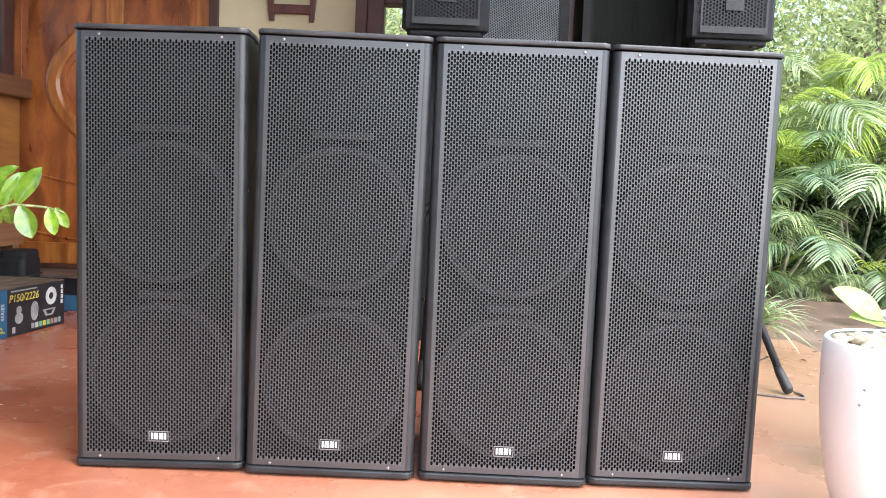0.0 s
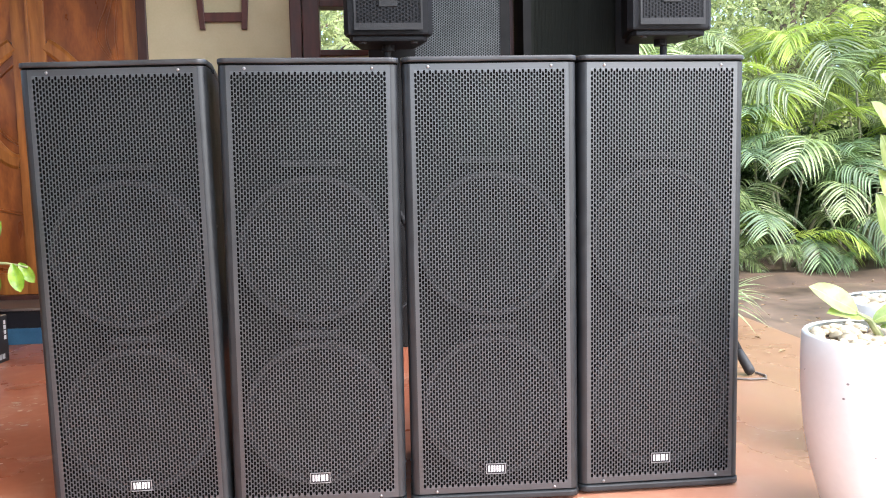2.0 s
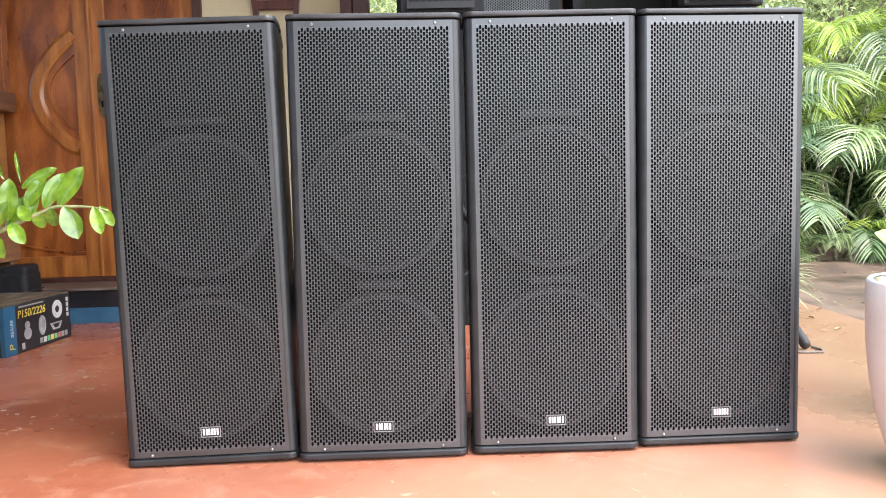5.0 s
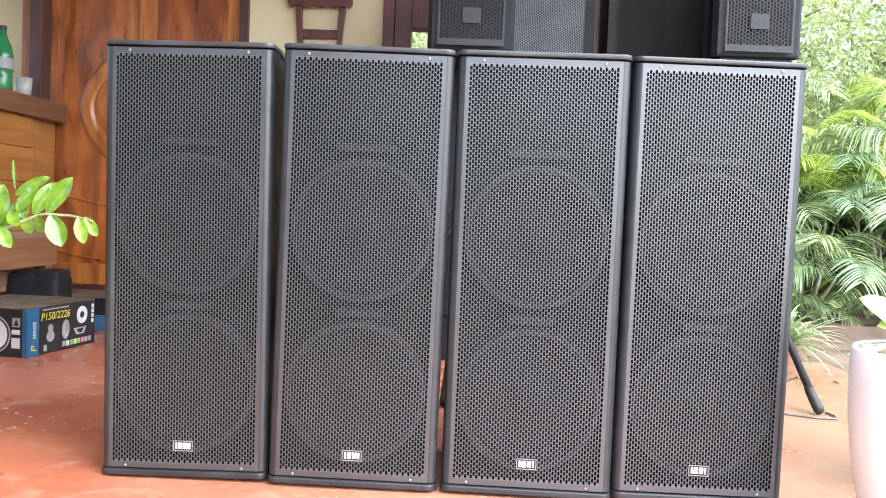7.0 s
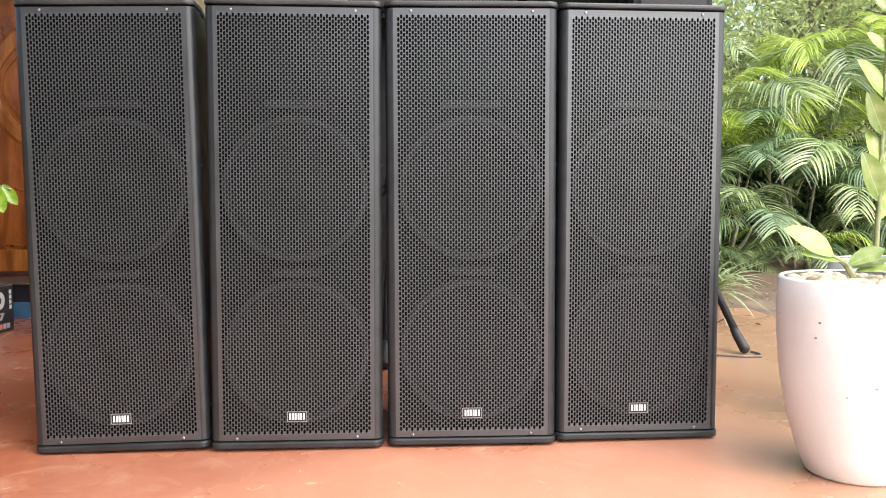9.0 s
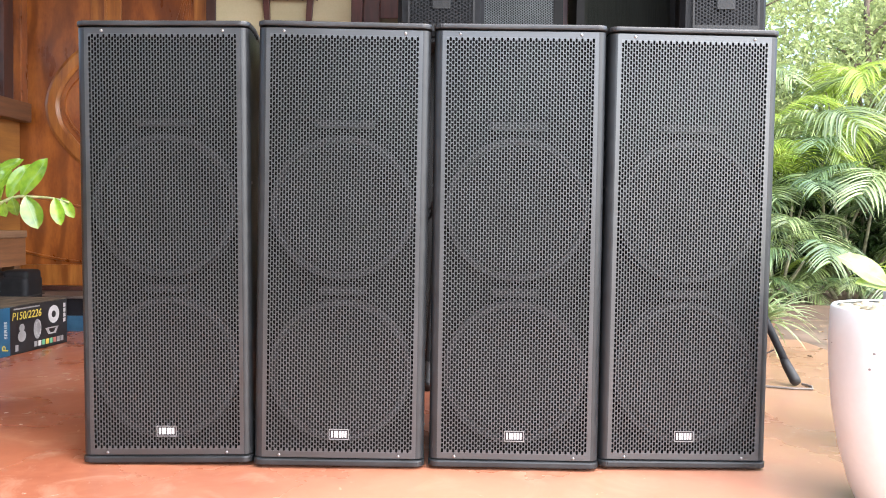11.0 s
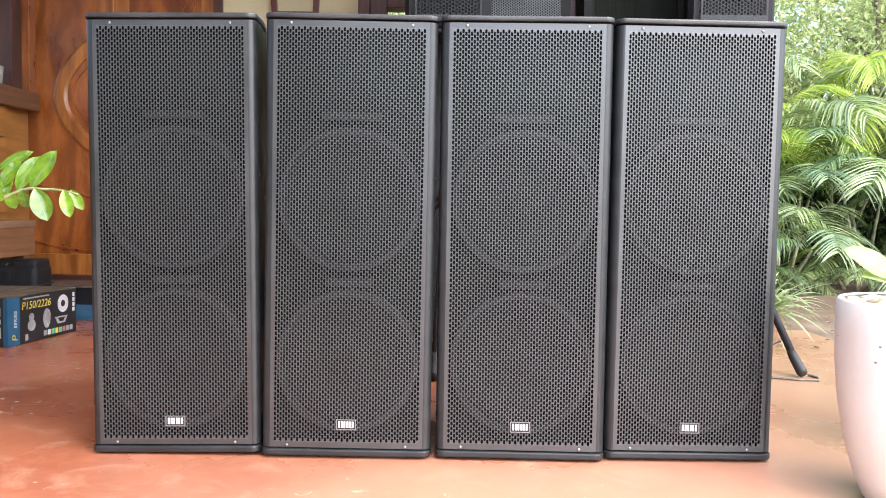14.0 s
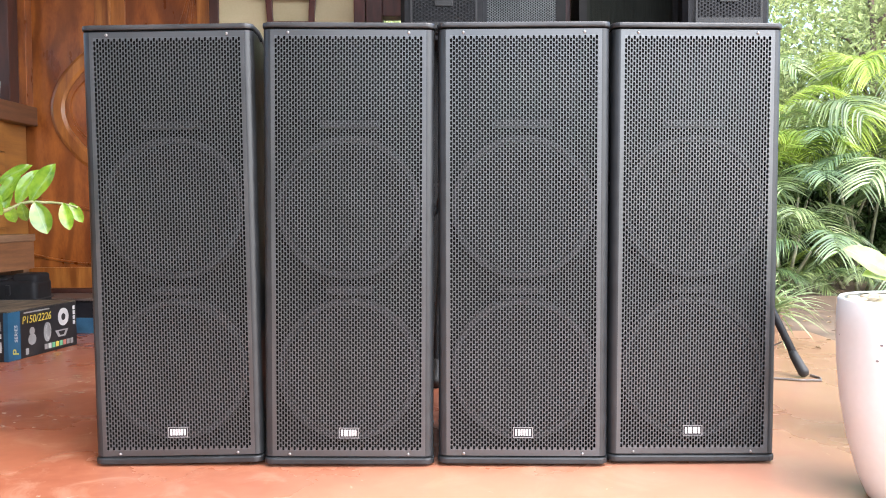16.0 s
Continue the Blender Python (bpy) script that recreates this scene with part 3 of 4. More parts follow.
def tripod(x, y, z, legs, label):
    t = thing("speaker_stand", pose(x, y, 0), label, "speaker stand", "tripod speaker stands")
    part("pole", tube([(0, 0, 0.18), (0, 0, z)], 0.0175, 14), M["plastic"], t)
    part("tube", tube([(0, 0, 0.2), (0, 0, 1.15)], 0.022, 14), M["plastic"], t)
    part("collar", lathe([(0.0, 0.7), (0.034, 0.7), (0.036, 0.76), (0.03, 0.78), (0.0, 0.78)], 16), M["plastic"], t)
    part("lower_collar", lathe([(0.0, 0.2), (0.03, 0.2), (0.03, 0.25), (0.0, 0.25)], 16), M["plastic"], t)
    for dx, dy in legs:
        leg = part("leg", tube([(dx * 0.04, dy * 0.04, 0.74), (dx * 0.5, dy * 0.5, 0.38), (dx * 0.97, dy * 0.97, 0.028)], 0.0165, 12), M["plastic"], t, smooth=True)
        part("rubber_foot", tube([(dx * 0.87, dy * 0.87, 0.1), (dx * 0.9, dy * 0.9, 0.078), (dx * 0.985, dy * 0.985, 0.024), (dx, dy, 0.016)], [0.0175, 0.02, 0.0225, 0.018], 16), M["rubber"], leg, smooth=True)
        part("brace", tube([(0, 0, 0.225), (dx * 0.5, dy * 0.5, 0.38)], 0.008, 8), M["plastic"], t)
    return t


tripod(1.385, 1.85, 1.53, ((0.16, -0.65), (0.42, 0.52), (-0.62, 0.1)), "black tubular tripod stand with rubber feet on the floor")
tripod(0.03, 1.85, 1.515, ((-0.035, -0.84), (0.48, 0.4), (-0.55, 0.28)), "black tubular tripod stand behind the tall loudspeakers")
small_loudspeaker(1.37, 1.7, 1.535, 0)
small_loudspeaker(0.033, 1.7, 1.52, 0)
cb = tube([(1.2, 1.26, 0.006), (1.35, 1.2, 0.006), (1.5, 1.135, 0.006), (1.58, 1.13, 0.006), (1.6, 1.18, 0.006), (1.585, 1.24, 0.006)], 0.005, 6)
tagged(part("cable", cb, M["cable"]), "thin grey cable lying round the stand's foot", "cable")
cb = tube([(1.36, 1.7, 0.34), (1.4, 1.5, 0.16), (1.46, 1.38, 0.1), (1.51, 1.36, 0.13)], 0.004, 6)
tagged(part("hanging_cable", cb, M["cable"]), "thin dark cable hanging from the tripod stand", "cable")


# ---- large cabinets at the wall ----
def large_cabinet(x0, x1, g0, g1, kind_grille):
    t = thing("large_loudspeaker", pose((x0 + x1) / 2, 2.1, 0.0), "", "loudspeaker", "large loudspeakers by the wall")
    h = (x1 - x0) / 2
    mid = (x0 + x1) / 2
    part("body", box(-h, h, 0.012, 0.44, 0.0, 2.2, 0.006), M["box"], t)
    a, c = g0 - mid, g1 - mid
    edge = bmesh.new()
    for q in ((-h, a, 0, 2.2), (c, h, 0, 2.2), (a, c, 0, 1.05), (a, c, 2.12, 2.2)):
        box(q[0], q[1], 0.0, 0.02, q[2], q[3], bm=edge)
    part("front_frame", edge, M["box"], t)
    if kind_grille == "steel":
        me = perforated(a, c, 1.05, 2.12, 48, 82, 0.0062, 0.0085, 0.001, "grille", M["silver"], 4)
        shared("grille", me, t, pose(0, 0.004, 0), "light grey perforated steel grille")
        tagged(t, "large black loudspeaker with a light grey perforated grille")
    else:
        g = part("grille", box(a, c, 0.004, 0.014, 1.05, 2.12), M["cloth"], t, "dark ribbed grille cloth")
        rib = mesh_of("rib", box(-0.0012, 0.0012, 0.0015, 0.005, 1.05, 2.12), M["cloth"])
        k = int((c - a) * 0.55 / 0.0075)
        for i in range(k):
            shared("rib", rib, g, pose(a + 0.02 + 0.0075 * i, 0, 0))
        tagged(t, "large black loudspeaker with dark ribbed grille cloth")
    return t


large_cabinet(-0.06, 0.665, 0.175, 0.615, "steel")
large_cabinet(0.735, 1.345, 0.775, 1.22, "cloth")
structure("window_post", box(0.672, 0.722, 2.3, 2.36, 0.0, 3.0, 0.006), M["red_wood"], "narrow red-brown wooden post")


# ---- carved double door ----
def sweep(points, w, h, mat, parent, name, label=""):
    """A moulding of half-round section along points (x, z) on a face at y = 0, towards -y."""
    b = bmesh.new()
    sec = [(-w / 2, 0.0), (-w / 2, -h * 0.45), (-w * 0.28, -h), (w * 0.28, -h), (w / 2, -h * 0.45), (w / 2, 0.0)]
    rings = []
    pts = [Vector((x, 0, z)) for x, z in points]
    for i, p in enumerate(pts):
        d = (pts[min(i + 1, len(pts) - 1)] - pts[max(i - 1, 0)]).normalized()
        nrm = Vector((d.z, 0, -d.x))
        rings.append([b.verts.new(p + nrm * u + Vector((0, v, 0))) for u, v in sec])
    for a, c in zip(rings, rings[1:]):
        for k in range(len(sec) - 1):
            b.faces.new((a[k], a[k + 1], c[k + 1], c[k]))
    b.faces.new(rings[0])
    b.faces.new(rings[-1][::-1])
    bmesh.ops.recalc_face_normals(b, faces=b.faces[:])
    return part(name, b, mat, parent, label)


def curve(points, steps=8):
    """A smooth line through (x, z) points."""
    out = []
    for i in range(len(points) - 1):
        p0, p1, p2, p3 = (Vector((*points[max(0, min(len(points) - 1, i + k))], 0)) for k in (-1, 0, 1, 2))
        for s in range(steps):
            u = s / steps
            v = 0.5 * ((2 * p1) + (p2 - p0) * u + (2 * p0 - 5 * p1 + 4 * p2 - p3) * u * u + (3 * p1 - p0 - 3 * p2 + p3) * u ** 3)
            out.append((v.x, v.y))
    return out + [points[-1]]


def door_leaf(x0, x1, flip):
    """One leaf: stiles, rails, panels with a swung moulding. flip: -1 mirrors it."""
    t = thing("door_leaf", pose(x0 if flip > 0 else x1, YW + 0.03, 0.235), "varnished teak door leaf with carved swirling panels", "door", "leaves of the double door")
    w = x1 - x0
    z1 = 2.1

    def X(u):
        return u * flip

    def slab(a, c, y0, y1, e, f, name, mat, bev=0.004):
        lo, hi = sorted((X(a), X(c)))
        return part(name, box(lo, hi, y0, y1, e, f, bev), mat, t)
    slab(0.0, 0.085, 0.0, 0.045, 0, z1, "stile", M["teak"])
    slab(w - 0.095, w - 0.003, 0.0, 0.045, 0, z1, "stile", M["teak"])
    for e, f in ((0.0, 0.13), (1.98, z1)):
        slab(0.086, w - 0.096, 0.002, 0.043, e, f, "rail", M["teak"])
    slab(0.08, w - 0.09, 0.016, 0.034, 0.125, 1.985, "panel", M["teak_panel"], 0)
    a, c = 0.085, w - 0.095
    # the broad arch that swings out from the meeting stile
    arch = curve([(X(c), 1.47), (X(c - 0.09), 1.4), (X(c - 0.19), 1.28), (X(c - 0.24), 1.14), (X(c - 0.215), 1.0), (X(c - 0.13), 0.88), (X(c - 0.06), 0.81), (X(c), 0.79)])
    o = sweep(arch, 0.088, 0.02, M["teak"], t, "moulding", "swung teak moulding")
    o.matrix_basis = pose(0, 0.0165, 0)
    # thin dark beads stand in for the shade along both edges of the arch
    for off in (-0.047, 0.047):
        edge = [(x + off * 0.75 * (1 if x * flip < (c - 0.12) else 0.8) * flip, z + off * (0.85 if z > 1.14 else -0.85) * min(1, abs(z - 1.14) / 0.12)) for x, z in arch]
        o = sweep(edge, 0.007, 0.006, M["frame_wood"], t, "shade_bead")
        o.matrix_basis = pose(0, 0.0162, 0)
    inner = curve([(X(c), 1.36), (X(c - 0.08), 1.29), (X(c - 0.145), 1.21), (X(c - 0.165), 1.12), (X(c - 0.14), 1.03), (X(c - 0.07), 0.945), (X(c), 0.89)])
    o = sweep(inner, 0.014, 0.015, M["teak_panel"], t, "bead")
    o.matrix_basis = pose(0, 0.0165, 0)
    low = curve([(X(a), 0.60), (X(a + 0.1), 0.585), (X(a + 0.2), 0.56), (X(c - 0.1), 0.5), (X(c), 0.48)])
    o = sweep(low, 0.016, 0.012, M["teak_panel"], t, "bead")
    o.matrix_basis = pose(0, 0.0165, 0)
    foot = curve([(X(a), 0.245), (X(a + 0.1), 0.235), (X(a + 0.2), 0.2), (X(c - 0.14), 0.155), (X(c), 0.15)])
    o = sweep(foot, 0.016, 0.012, M["teak_panel"], t, "bead")
    o.matrix_basis = pose(0, 0.0165, 0)
    for k in range(3):
        lo = curve([(X(a + 0.01), 1.95), (X(a + 0.03 + 0.03 * k), 1.7), (X(a + 0.05 + 0.05 * k), 1.5), (X(a + 0.01), 1.2 + 0.05 * k)])
        o = sweep(lo, 0.012, 0.008, M["teak_panel"], t, "bead")
        o.matrix_basis = pose(0, 0.0165, 0)
    return t


left_leaf = door_leaf(-2.8, -2.04, 1)
right_leaf = door_leaf(-2.04, -1.412, -1)
# cover strip and handle on the meeting stiles
part("cover_strip", box(-0.634, -0.619, -0.012, 0.0, 0.0, 2.1, 0.003), M["teak"], right_leaf)
hp = part("handle_plate", prism(curve([(-0.59, 0.990), (-0.568, 0.965), (-0.546, 0.990), (-0.541, 1.100), (-0.546, 1.210), (-0.568, 1.235), (-0.59, 1.210), (-0.595, 1.100), (-0.59, 0.990)], 5)[:-1], -0.006, 0.0, "y"), M["brass"], right_leaf, "aged brass handle plate")
part("lever", tube([(-0.568, -0.005, 1.140), (-0.568, -0.045, 1.140), (-0.523, -0.05, 1.140), (-0.458, -0.048, 1.135)], [0.01, 0.01, 0.01, 0.008], 10), M["brass"], hp, "dark lever handle")
part("keyhole", box(-0.574, -0.562, -0.009, -0.0058, 1.030, 1.070, 0.003), M["baffle"], hp)
fr = bmesh.new()
for q in ((-1.41, -1.352, 0.206, 2.36), (-2.553, -1.41, 2.34, 2.36)):
    box(q[0], q[1], YW - 0.01, YW + 0.12, q[2], q[3], 0.005, bm=fr)
structure("door_frame", fr, M["frame_wood"], "dark stained door frame")
structure("threshold", box(-2.553, -1.41, YW + 0.0, YW + 0.1, 0.206, 0.234, 0.004), M["frame_wood"], "dark wooden threshold")

# window frame and shutter at the house corner
wf = bmesh.new()
for q in ((-0.52, -0.45), (-0.445, -0.345)):
    box(q[0], q[1], YW - 0.02, YW + 0.13, 0.206, 3.0, 0.006, bm=wf)
structure("window_frame", wf, M["red_wood"], "red-brown wooden window frame")
structure("window_sill", box(-0.345, 0.55, YW - 0.015, YW + 0.14, 1.62, 1.655, 0.005), M["red_wood"], "red-brown wooden window sill")
structure("window_lintel", box(-0.345, 0.55, YW + 0.0, YW + 0.13, 1.91, 2.55, 0.005), M["red_wood"], "red-brown window head")
structure("window_bar", box(-0.02, 0.03, YW + 0.03, YW + 0.1, 1.655, 1.91, 0.005), M["red_wood"], "red-brown window mullion")


# ---- carved wall stand ----
def wall_stand():
    t = thing("wall_shelf", pose(-0.905, YW, 1.775), "dark red carved wooden shelf fixed to the cream wall", "shelf")
    for s in (-1, 1):
        b = prism([(s * 0.105, 0.0), (s * 0.135, 0.0), (s * 0.155, 0.24), (s * 0.115, 0.24)][::s], -0.035, -0.003, "y", 0.003)
        part("leg", b, M["red_wood"], t)
    part("crossbar", box(-0.115, 0.115, -0.03, -0.008, 0.045, 0.1, 0.004), M["red_wood"], t)
    ap = [(-0.2, 0.34), (-0.2, 0.25)]
    for k in range(25):
        u = -0.18 + 0.36 * k / 24
        ap.append((u, 0.225 + 0.016 * abs(math.sin(k * math.pi / 6))))
    ap += [(0.2, 0.25), (0.2, 0.34)]
    part("apron", prism(ap, -0.05, -0.034, "y", 0.002), M["red_wood"], t, "scalloped apron")
    part("board", box(-0.23, 0.23, -0.14, -0.002, 0.34, 0.365, 0.005), M["red_wood"], t)
    return t


wall_stand()

# ---- wooden side wall with window ledge ----
XS = -2.52
pl = tagged(new("wall_west"), "planked wooden half wall with a ledge", kind="structure")
core = part("backing", box(XS - 0.14, XS - 0.03, -1.2, YW - 0.02, 0.206, 1.35), M["teak_flat"], pl)
zs = [0.0, 0.3, 0.5, 0.62, 0.86, 1.06, 1.24]
for i in range(len(zs) - 1):
    for y0, y1 in ((-1.2, 0.9), (0.904, 2.585)):
        part("plank", box(XS - 0.03, XS, y0, y1, zs[i] + 0.002, zs[i + 1] - 0.002, 0.002, 1), M["dull_wood"] if i in (0, 1) else M["teak_flat"], pl)
part("ledge", box(XS - 0.22, XS + 0.045, -1.2, YW - 0.02, 1.24, 1.355, 0.006), M["ledge_wood"], pl)
part("post", box(XS - 0.11, XS - 0.03, 2.72, 2.83, 1.355, 3.0, 0.005), M["frame_wood"], pl)
part("corner_post", box(XS - 0.03, XS + 0.018, 2.83, YW - 0.012, 1.355, 3.0, 0.005), M["teak_panel"], pl)
part("wall_beyond", box(-6.0, XS - 0.07, 3.0, 3.1, 0.0, 3.0), M["wall"], pl)
bn = thing("bench", pose(0, 0, 0), "low wooden bench against the planked side wall", "bench")
part("seat", box(XS + 0.002, -2.35, 1.4, 2.58, 0.545, 0.585, 0.005), M["dull_wood"], bn, "greyed bench top")
part("front", box(-2.385, -2.36, 1.4, 2.58, 0.385, 0.545, 0.003), M["bench_wood"], bn)
part("back_board", box(-2.472, -2.458, 1.46, 2.5, 0.25, 0.54, 0.002), M["dull_wood"], bn)
part("leg", box(XS + 0.002, -2.37, 1.4, 1.46, 0.0, 0.545, 0.003), M["dull_wood"], bn)
part("leg", box(XS + 0.002, -2.385, 2.5, 2.56, 0.0, 0.545, 0.003), M["dull_wood"], bn)


def bottle():
    t = thing("bottle", pose(-2.63, 2.44, 1.355), "large green plastic bottle standing on the wooden ledge", "bottle")
    part("shell", lathe([(0.0, 0.0), (0.048, 0.0), (0.055, 0.015), (0.054, 0.1), (0.05, 0.115), (0.055, 0.13), (0.055, 0.22), (0.045, 0.27), (0.02, 0.33), (0.016, 0.36), (0.0, 0.36)], 28), M["green_glass"], t, smooth=True)
    part("label", lathe([(0.0555, 0.14), (0.0563, 0.141), (0.0563, 0.2), (0.0555, 0.201)], 28), M["ink_grey"], t, "faded paper label")
    part("stopper", lathe([(0.0, 0.358), (0.019, 0.358), (0.019, 0.385), (0.0, 0.386)], 16), M["rubber"], t)
    return t


bottle()
cup = thing("cup", pose(-2.6, 2.62, 1.355), "cloudy plastic cup standing on the wooden ledge", "cup")
part("wall", lathe([(0.0, 0.0), (0.036, 0.0), (0.046, 0.12), (0.044, 0.12), (0.034, 0.004), (0.0, 0.004)], 20), M["clear"], cup, smooth=True)


# ---- driver carton and black case ----
def text_part(body, size, mat, parent, m, label=""):
    cu = bpy.data.curves.new("lettering", "FONT")
    cu.body, cu.size, cu.extrude, cu.shear = body, size, 0.0004, 0.15
    ob = new("lettering", cu)
    bpy.context.view_layer.update()
    me = bpy.data.meshes.new_from_object(ob.evaluated_get(bpy.context.evaluated_depsgraph_get()))
    bpy.data.objects.remove(ob)
    bpy.data.curves.remove(cu)
    me.materials.clear()
    me.materials.append(mat)
    return shared("lettering", me, parent, m, label)


def carton():
    """Stands with one corner towards the porch; long face along local +x, seen from -y."""
    L, W, H = 0.55, 0.5, 0.235
    t = thing("carton", pose(-2.03, 1.635, 0, 0, 0, 81), "black and blue printed loudspeaker driver carton with a worn top", "carton")
    part("body", box(0, L, 0, W, 0, H, 0.004), M["carton_black"], t)
    part("top", box(0.002, L - 0.002, 0.002, W - 0.002, H - 0.001, H + 0.003, 0.001), M["carton_top"], t, "scuffed grey-brown carton top")
    part("blue_band", box(-0.0015, 0.088, -0.0015, 0.022, 0.002, H - 0.002), M["carton_blue"], t, "blue printed band")
    face = part("print", box(0.088, L - 0.004, -0.0012, 0.0, 0.004, H - 0.004), M["carton_black"], t)

    def flat(u, v, w, h, mat, name="bar", y=-0.0025):
        return part(name, box(u, u + w, y, -0.001, v, v + h), mat, face)
    text_part("P150/2226", 0.053, M["ink_yellow"], face, pose(0.1, -0.002, 0.168, 90))
    text_part("SERIES", 0.03, M["ink_white"], t, pose(0.064, -0.003, 0.085, 90, -90, 0))
    text_part("P", 0.06, M["ink_yellow"], t, pose(0.07, -0.003, 0.022, 90, -90, 0))
    flat(0.115, 0.217, 0.2, 0.007, M["ink_grey"])

    def disc(u, v, r0, r1, mat, squash=1.0, name="picture"):
        b = bmesh.new()
        n = 24
        o = [b.verts.new((u + r1 * squash * math.cos(2 * math.pi * k / n), -0.0022, v + r1 * math.sin(2 * math.pi * k / n))) for k in range(n)]
        i = [b.verts.new((u + r0 * squash * math.cos(2 * math.pi * k / n), -0.0022, v + r0 * math.sin(2 * math.pi * k / n))) for k in range(n)]
        for k in range(n):
            b.faces.new((o[k], o[(k + 1) % n], i[(k + 1) % n], i[k]))
        return part(name, b, mat, face)
    disc(0.43, 0.165, 0.018, 0.046, M["ink_white"])
    disc(0.295, 0.105, 0.0, 0.05, M["ink_grey"], 0.6)
    disc(0.303, 0.108, 0.03, 0.042, M["ink_white"], 0.55)
    disc(0.175, 0.125, 0.0, 0.02, M["ink_grey"])
    disc(0.175, 0.085, 0.0, 0.028, M["ink_grey"], 1.1)
    part("picture", prism([(0.36, 0.1), (0.47, 0.1), (0.445, 0.065), (0.385, 0.065)], -0.0025, -0.001, "y"), M["ink_grey"], face)
    part("picture", prism([(0.385, 0.094), (0.445, 0.094), (0.43, 0.073), (0.4, 0.073)], -0.0032, -0.002, "y"), M["carton_black"], face)
    inks = ("ink_grey", "ink_white", "ink_green", "ink_yellow", "ink_green", "ink_red", "ink_grey", "ink_grey")
    for k, ink in enumerate(inks):
        flat(0.27 + 0.031 * k, 0.018, 0.024, 0.026, M[ink], "icon")
    for k in range(4):
        flat(0.513, 0.115 + 0.026 * k, 0.018, 0.02, M["ink_white"], "icon")
    flat(0.125, 0.015, 0.022, 0.03, M["ink_grey"], "icon")
    # the short face, seen at a slant
    side = part("end_print", box(-0.0012, 0.0, 0.03, W - 0.004, 0.004, H - 0.004), M["carton_black"], t)
    for v, w, h, mat in ((0.045, 0.045, 0.05, "ink_white"), (0.112, 0.045, 0.022, "ink_white"), (0.148, 0.042, 0.044, "ink_grey")):
        part("bar", box(-0.0026, -0.001, 0.034, 0.034 + w, v, v + h), M[mat], side)
    part("bar", prism([(0.041, 0.154), (0.069, 0.154), (0.055, 0.186)], -0.0034, -0.002, "x"), M["carton_black"], side)

    def oval(r0, r1, mat, lift):
        b = bmesh.new()
        n = 28
        rings = [[b.verts.new((-lift, 0.172 + q * math.cos(2 * math.pi * k / n), 0.108 + 1.05 * q * math.sin(2 * math.pi * k / n))) for k in range(n)] for q in (r1, r0)]
        for k in range(n):
            b.faces.new((rings[0][k], rings[1][k], rings[1][(k + 1) % n], rings[0][(k + 1) % n]))
        part("picture", b, M[mat], side)
    oval(0.079, 0.087, "ink_grey", 0.0022)
    oval(0.028, 0.07, "ink_white", 0.0022)
    oval(0.001, 0.022, "ink_grey", 0.0022)
    text_part("P150/2226", 0.05, M["ink_yellow"], side, pose(-0.003, 0.43, 0.187, 90, 0, -90))
    return t


carton()


def case():
    t = thing("tool_case", pose(-2.45, 2.2, 0), "black moulded plastic case standing on the floor", "case")
    body = box(0, 0.28, 0, 0.2, 0, 0.345, 0.035, 4)
    part("body", body, M["plastic"], t, smooth=True)
    part("hump", box(0.008, 0.118, 0.02, 0.18, 0.3, 0.362, 0.022, 4), M["plastic"], t, smooth=True)
    part("hump", box(0.142, 0.276, 0.012, 0.185, 0.3, 0.378, 0.026, 4), M["plastic"], t, smooth=True)
    part("seam", box(-0.003, 0.283, -0.003, 0.203, 0.236, 0.242, 0.002), M["rubber"], t)
    part("latch", box(0.117, 0.143, -0.008, 0.004, 0.262, 0.318, 0.004), M["plastic"], t)
    return t


case()


# ---- pots and plants on the porch ----
POT = [(0.0, 0.0), (0.11, 0.0), (0.118, 0.006), (0.14, 0.06), (0.163, 0.14), (0.181, 0.24), (0.19, 0.34), (0.192, 0.42), (0.19, 0.486), (0.185, 0.493), (0.175, 0.49), (0.173, 0.44), (0.17, 0.43), (0.0, 0.43)]


def zz_leaf_mesh(name, mat, seed):
    """A thick pointed oval leaf with a folded midrib, base at the origin, along +x."""
    rnd = random.Random(seed)
    b = bmesh.new()
    L, W, n = 0.1, 0.025, 9
    bend = rnd.uniform(0.05, 0.2)
    rows = []
    for i in range(n + 1):
        u = i / n
        w = W * max(0.0, math.sin(math.pi * min(1, u * 0.97 + 0.03) ** 1.1)) ** 0.66
        z = -bend * L * u * u
        x = L * u
        rows.append([b.verts.new((x, s * w, z + 0.28 * abs(s) * w + 0.0012 * math.sin(u * 9 + s))) for s in (-1, -0.5, 0, 0.5, 1)])
    for a, c in zip(rows, rows[1:]):
        for k in range(4):
            b.faces.new((a[k], c[k], c[k + 1], a[k + 1]))
    bmesh.ops.remove_doubles(b, verts=b.verts[:], dist=1e-5)
    return mesh_of(name, b, mat, True)


ZZ = [zz_leaf_mesh("leaf", M["zz"], k) for k in range(3)]
ZZP = [zz_leaf_mesh("leaf", M["zz_pale"], 9 + k) for k in range(2)]


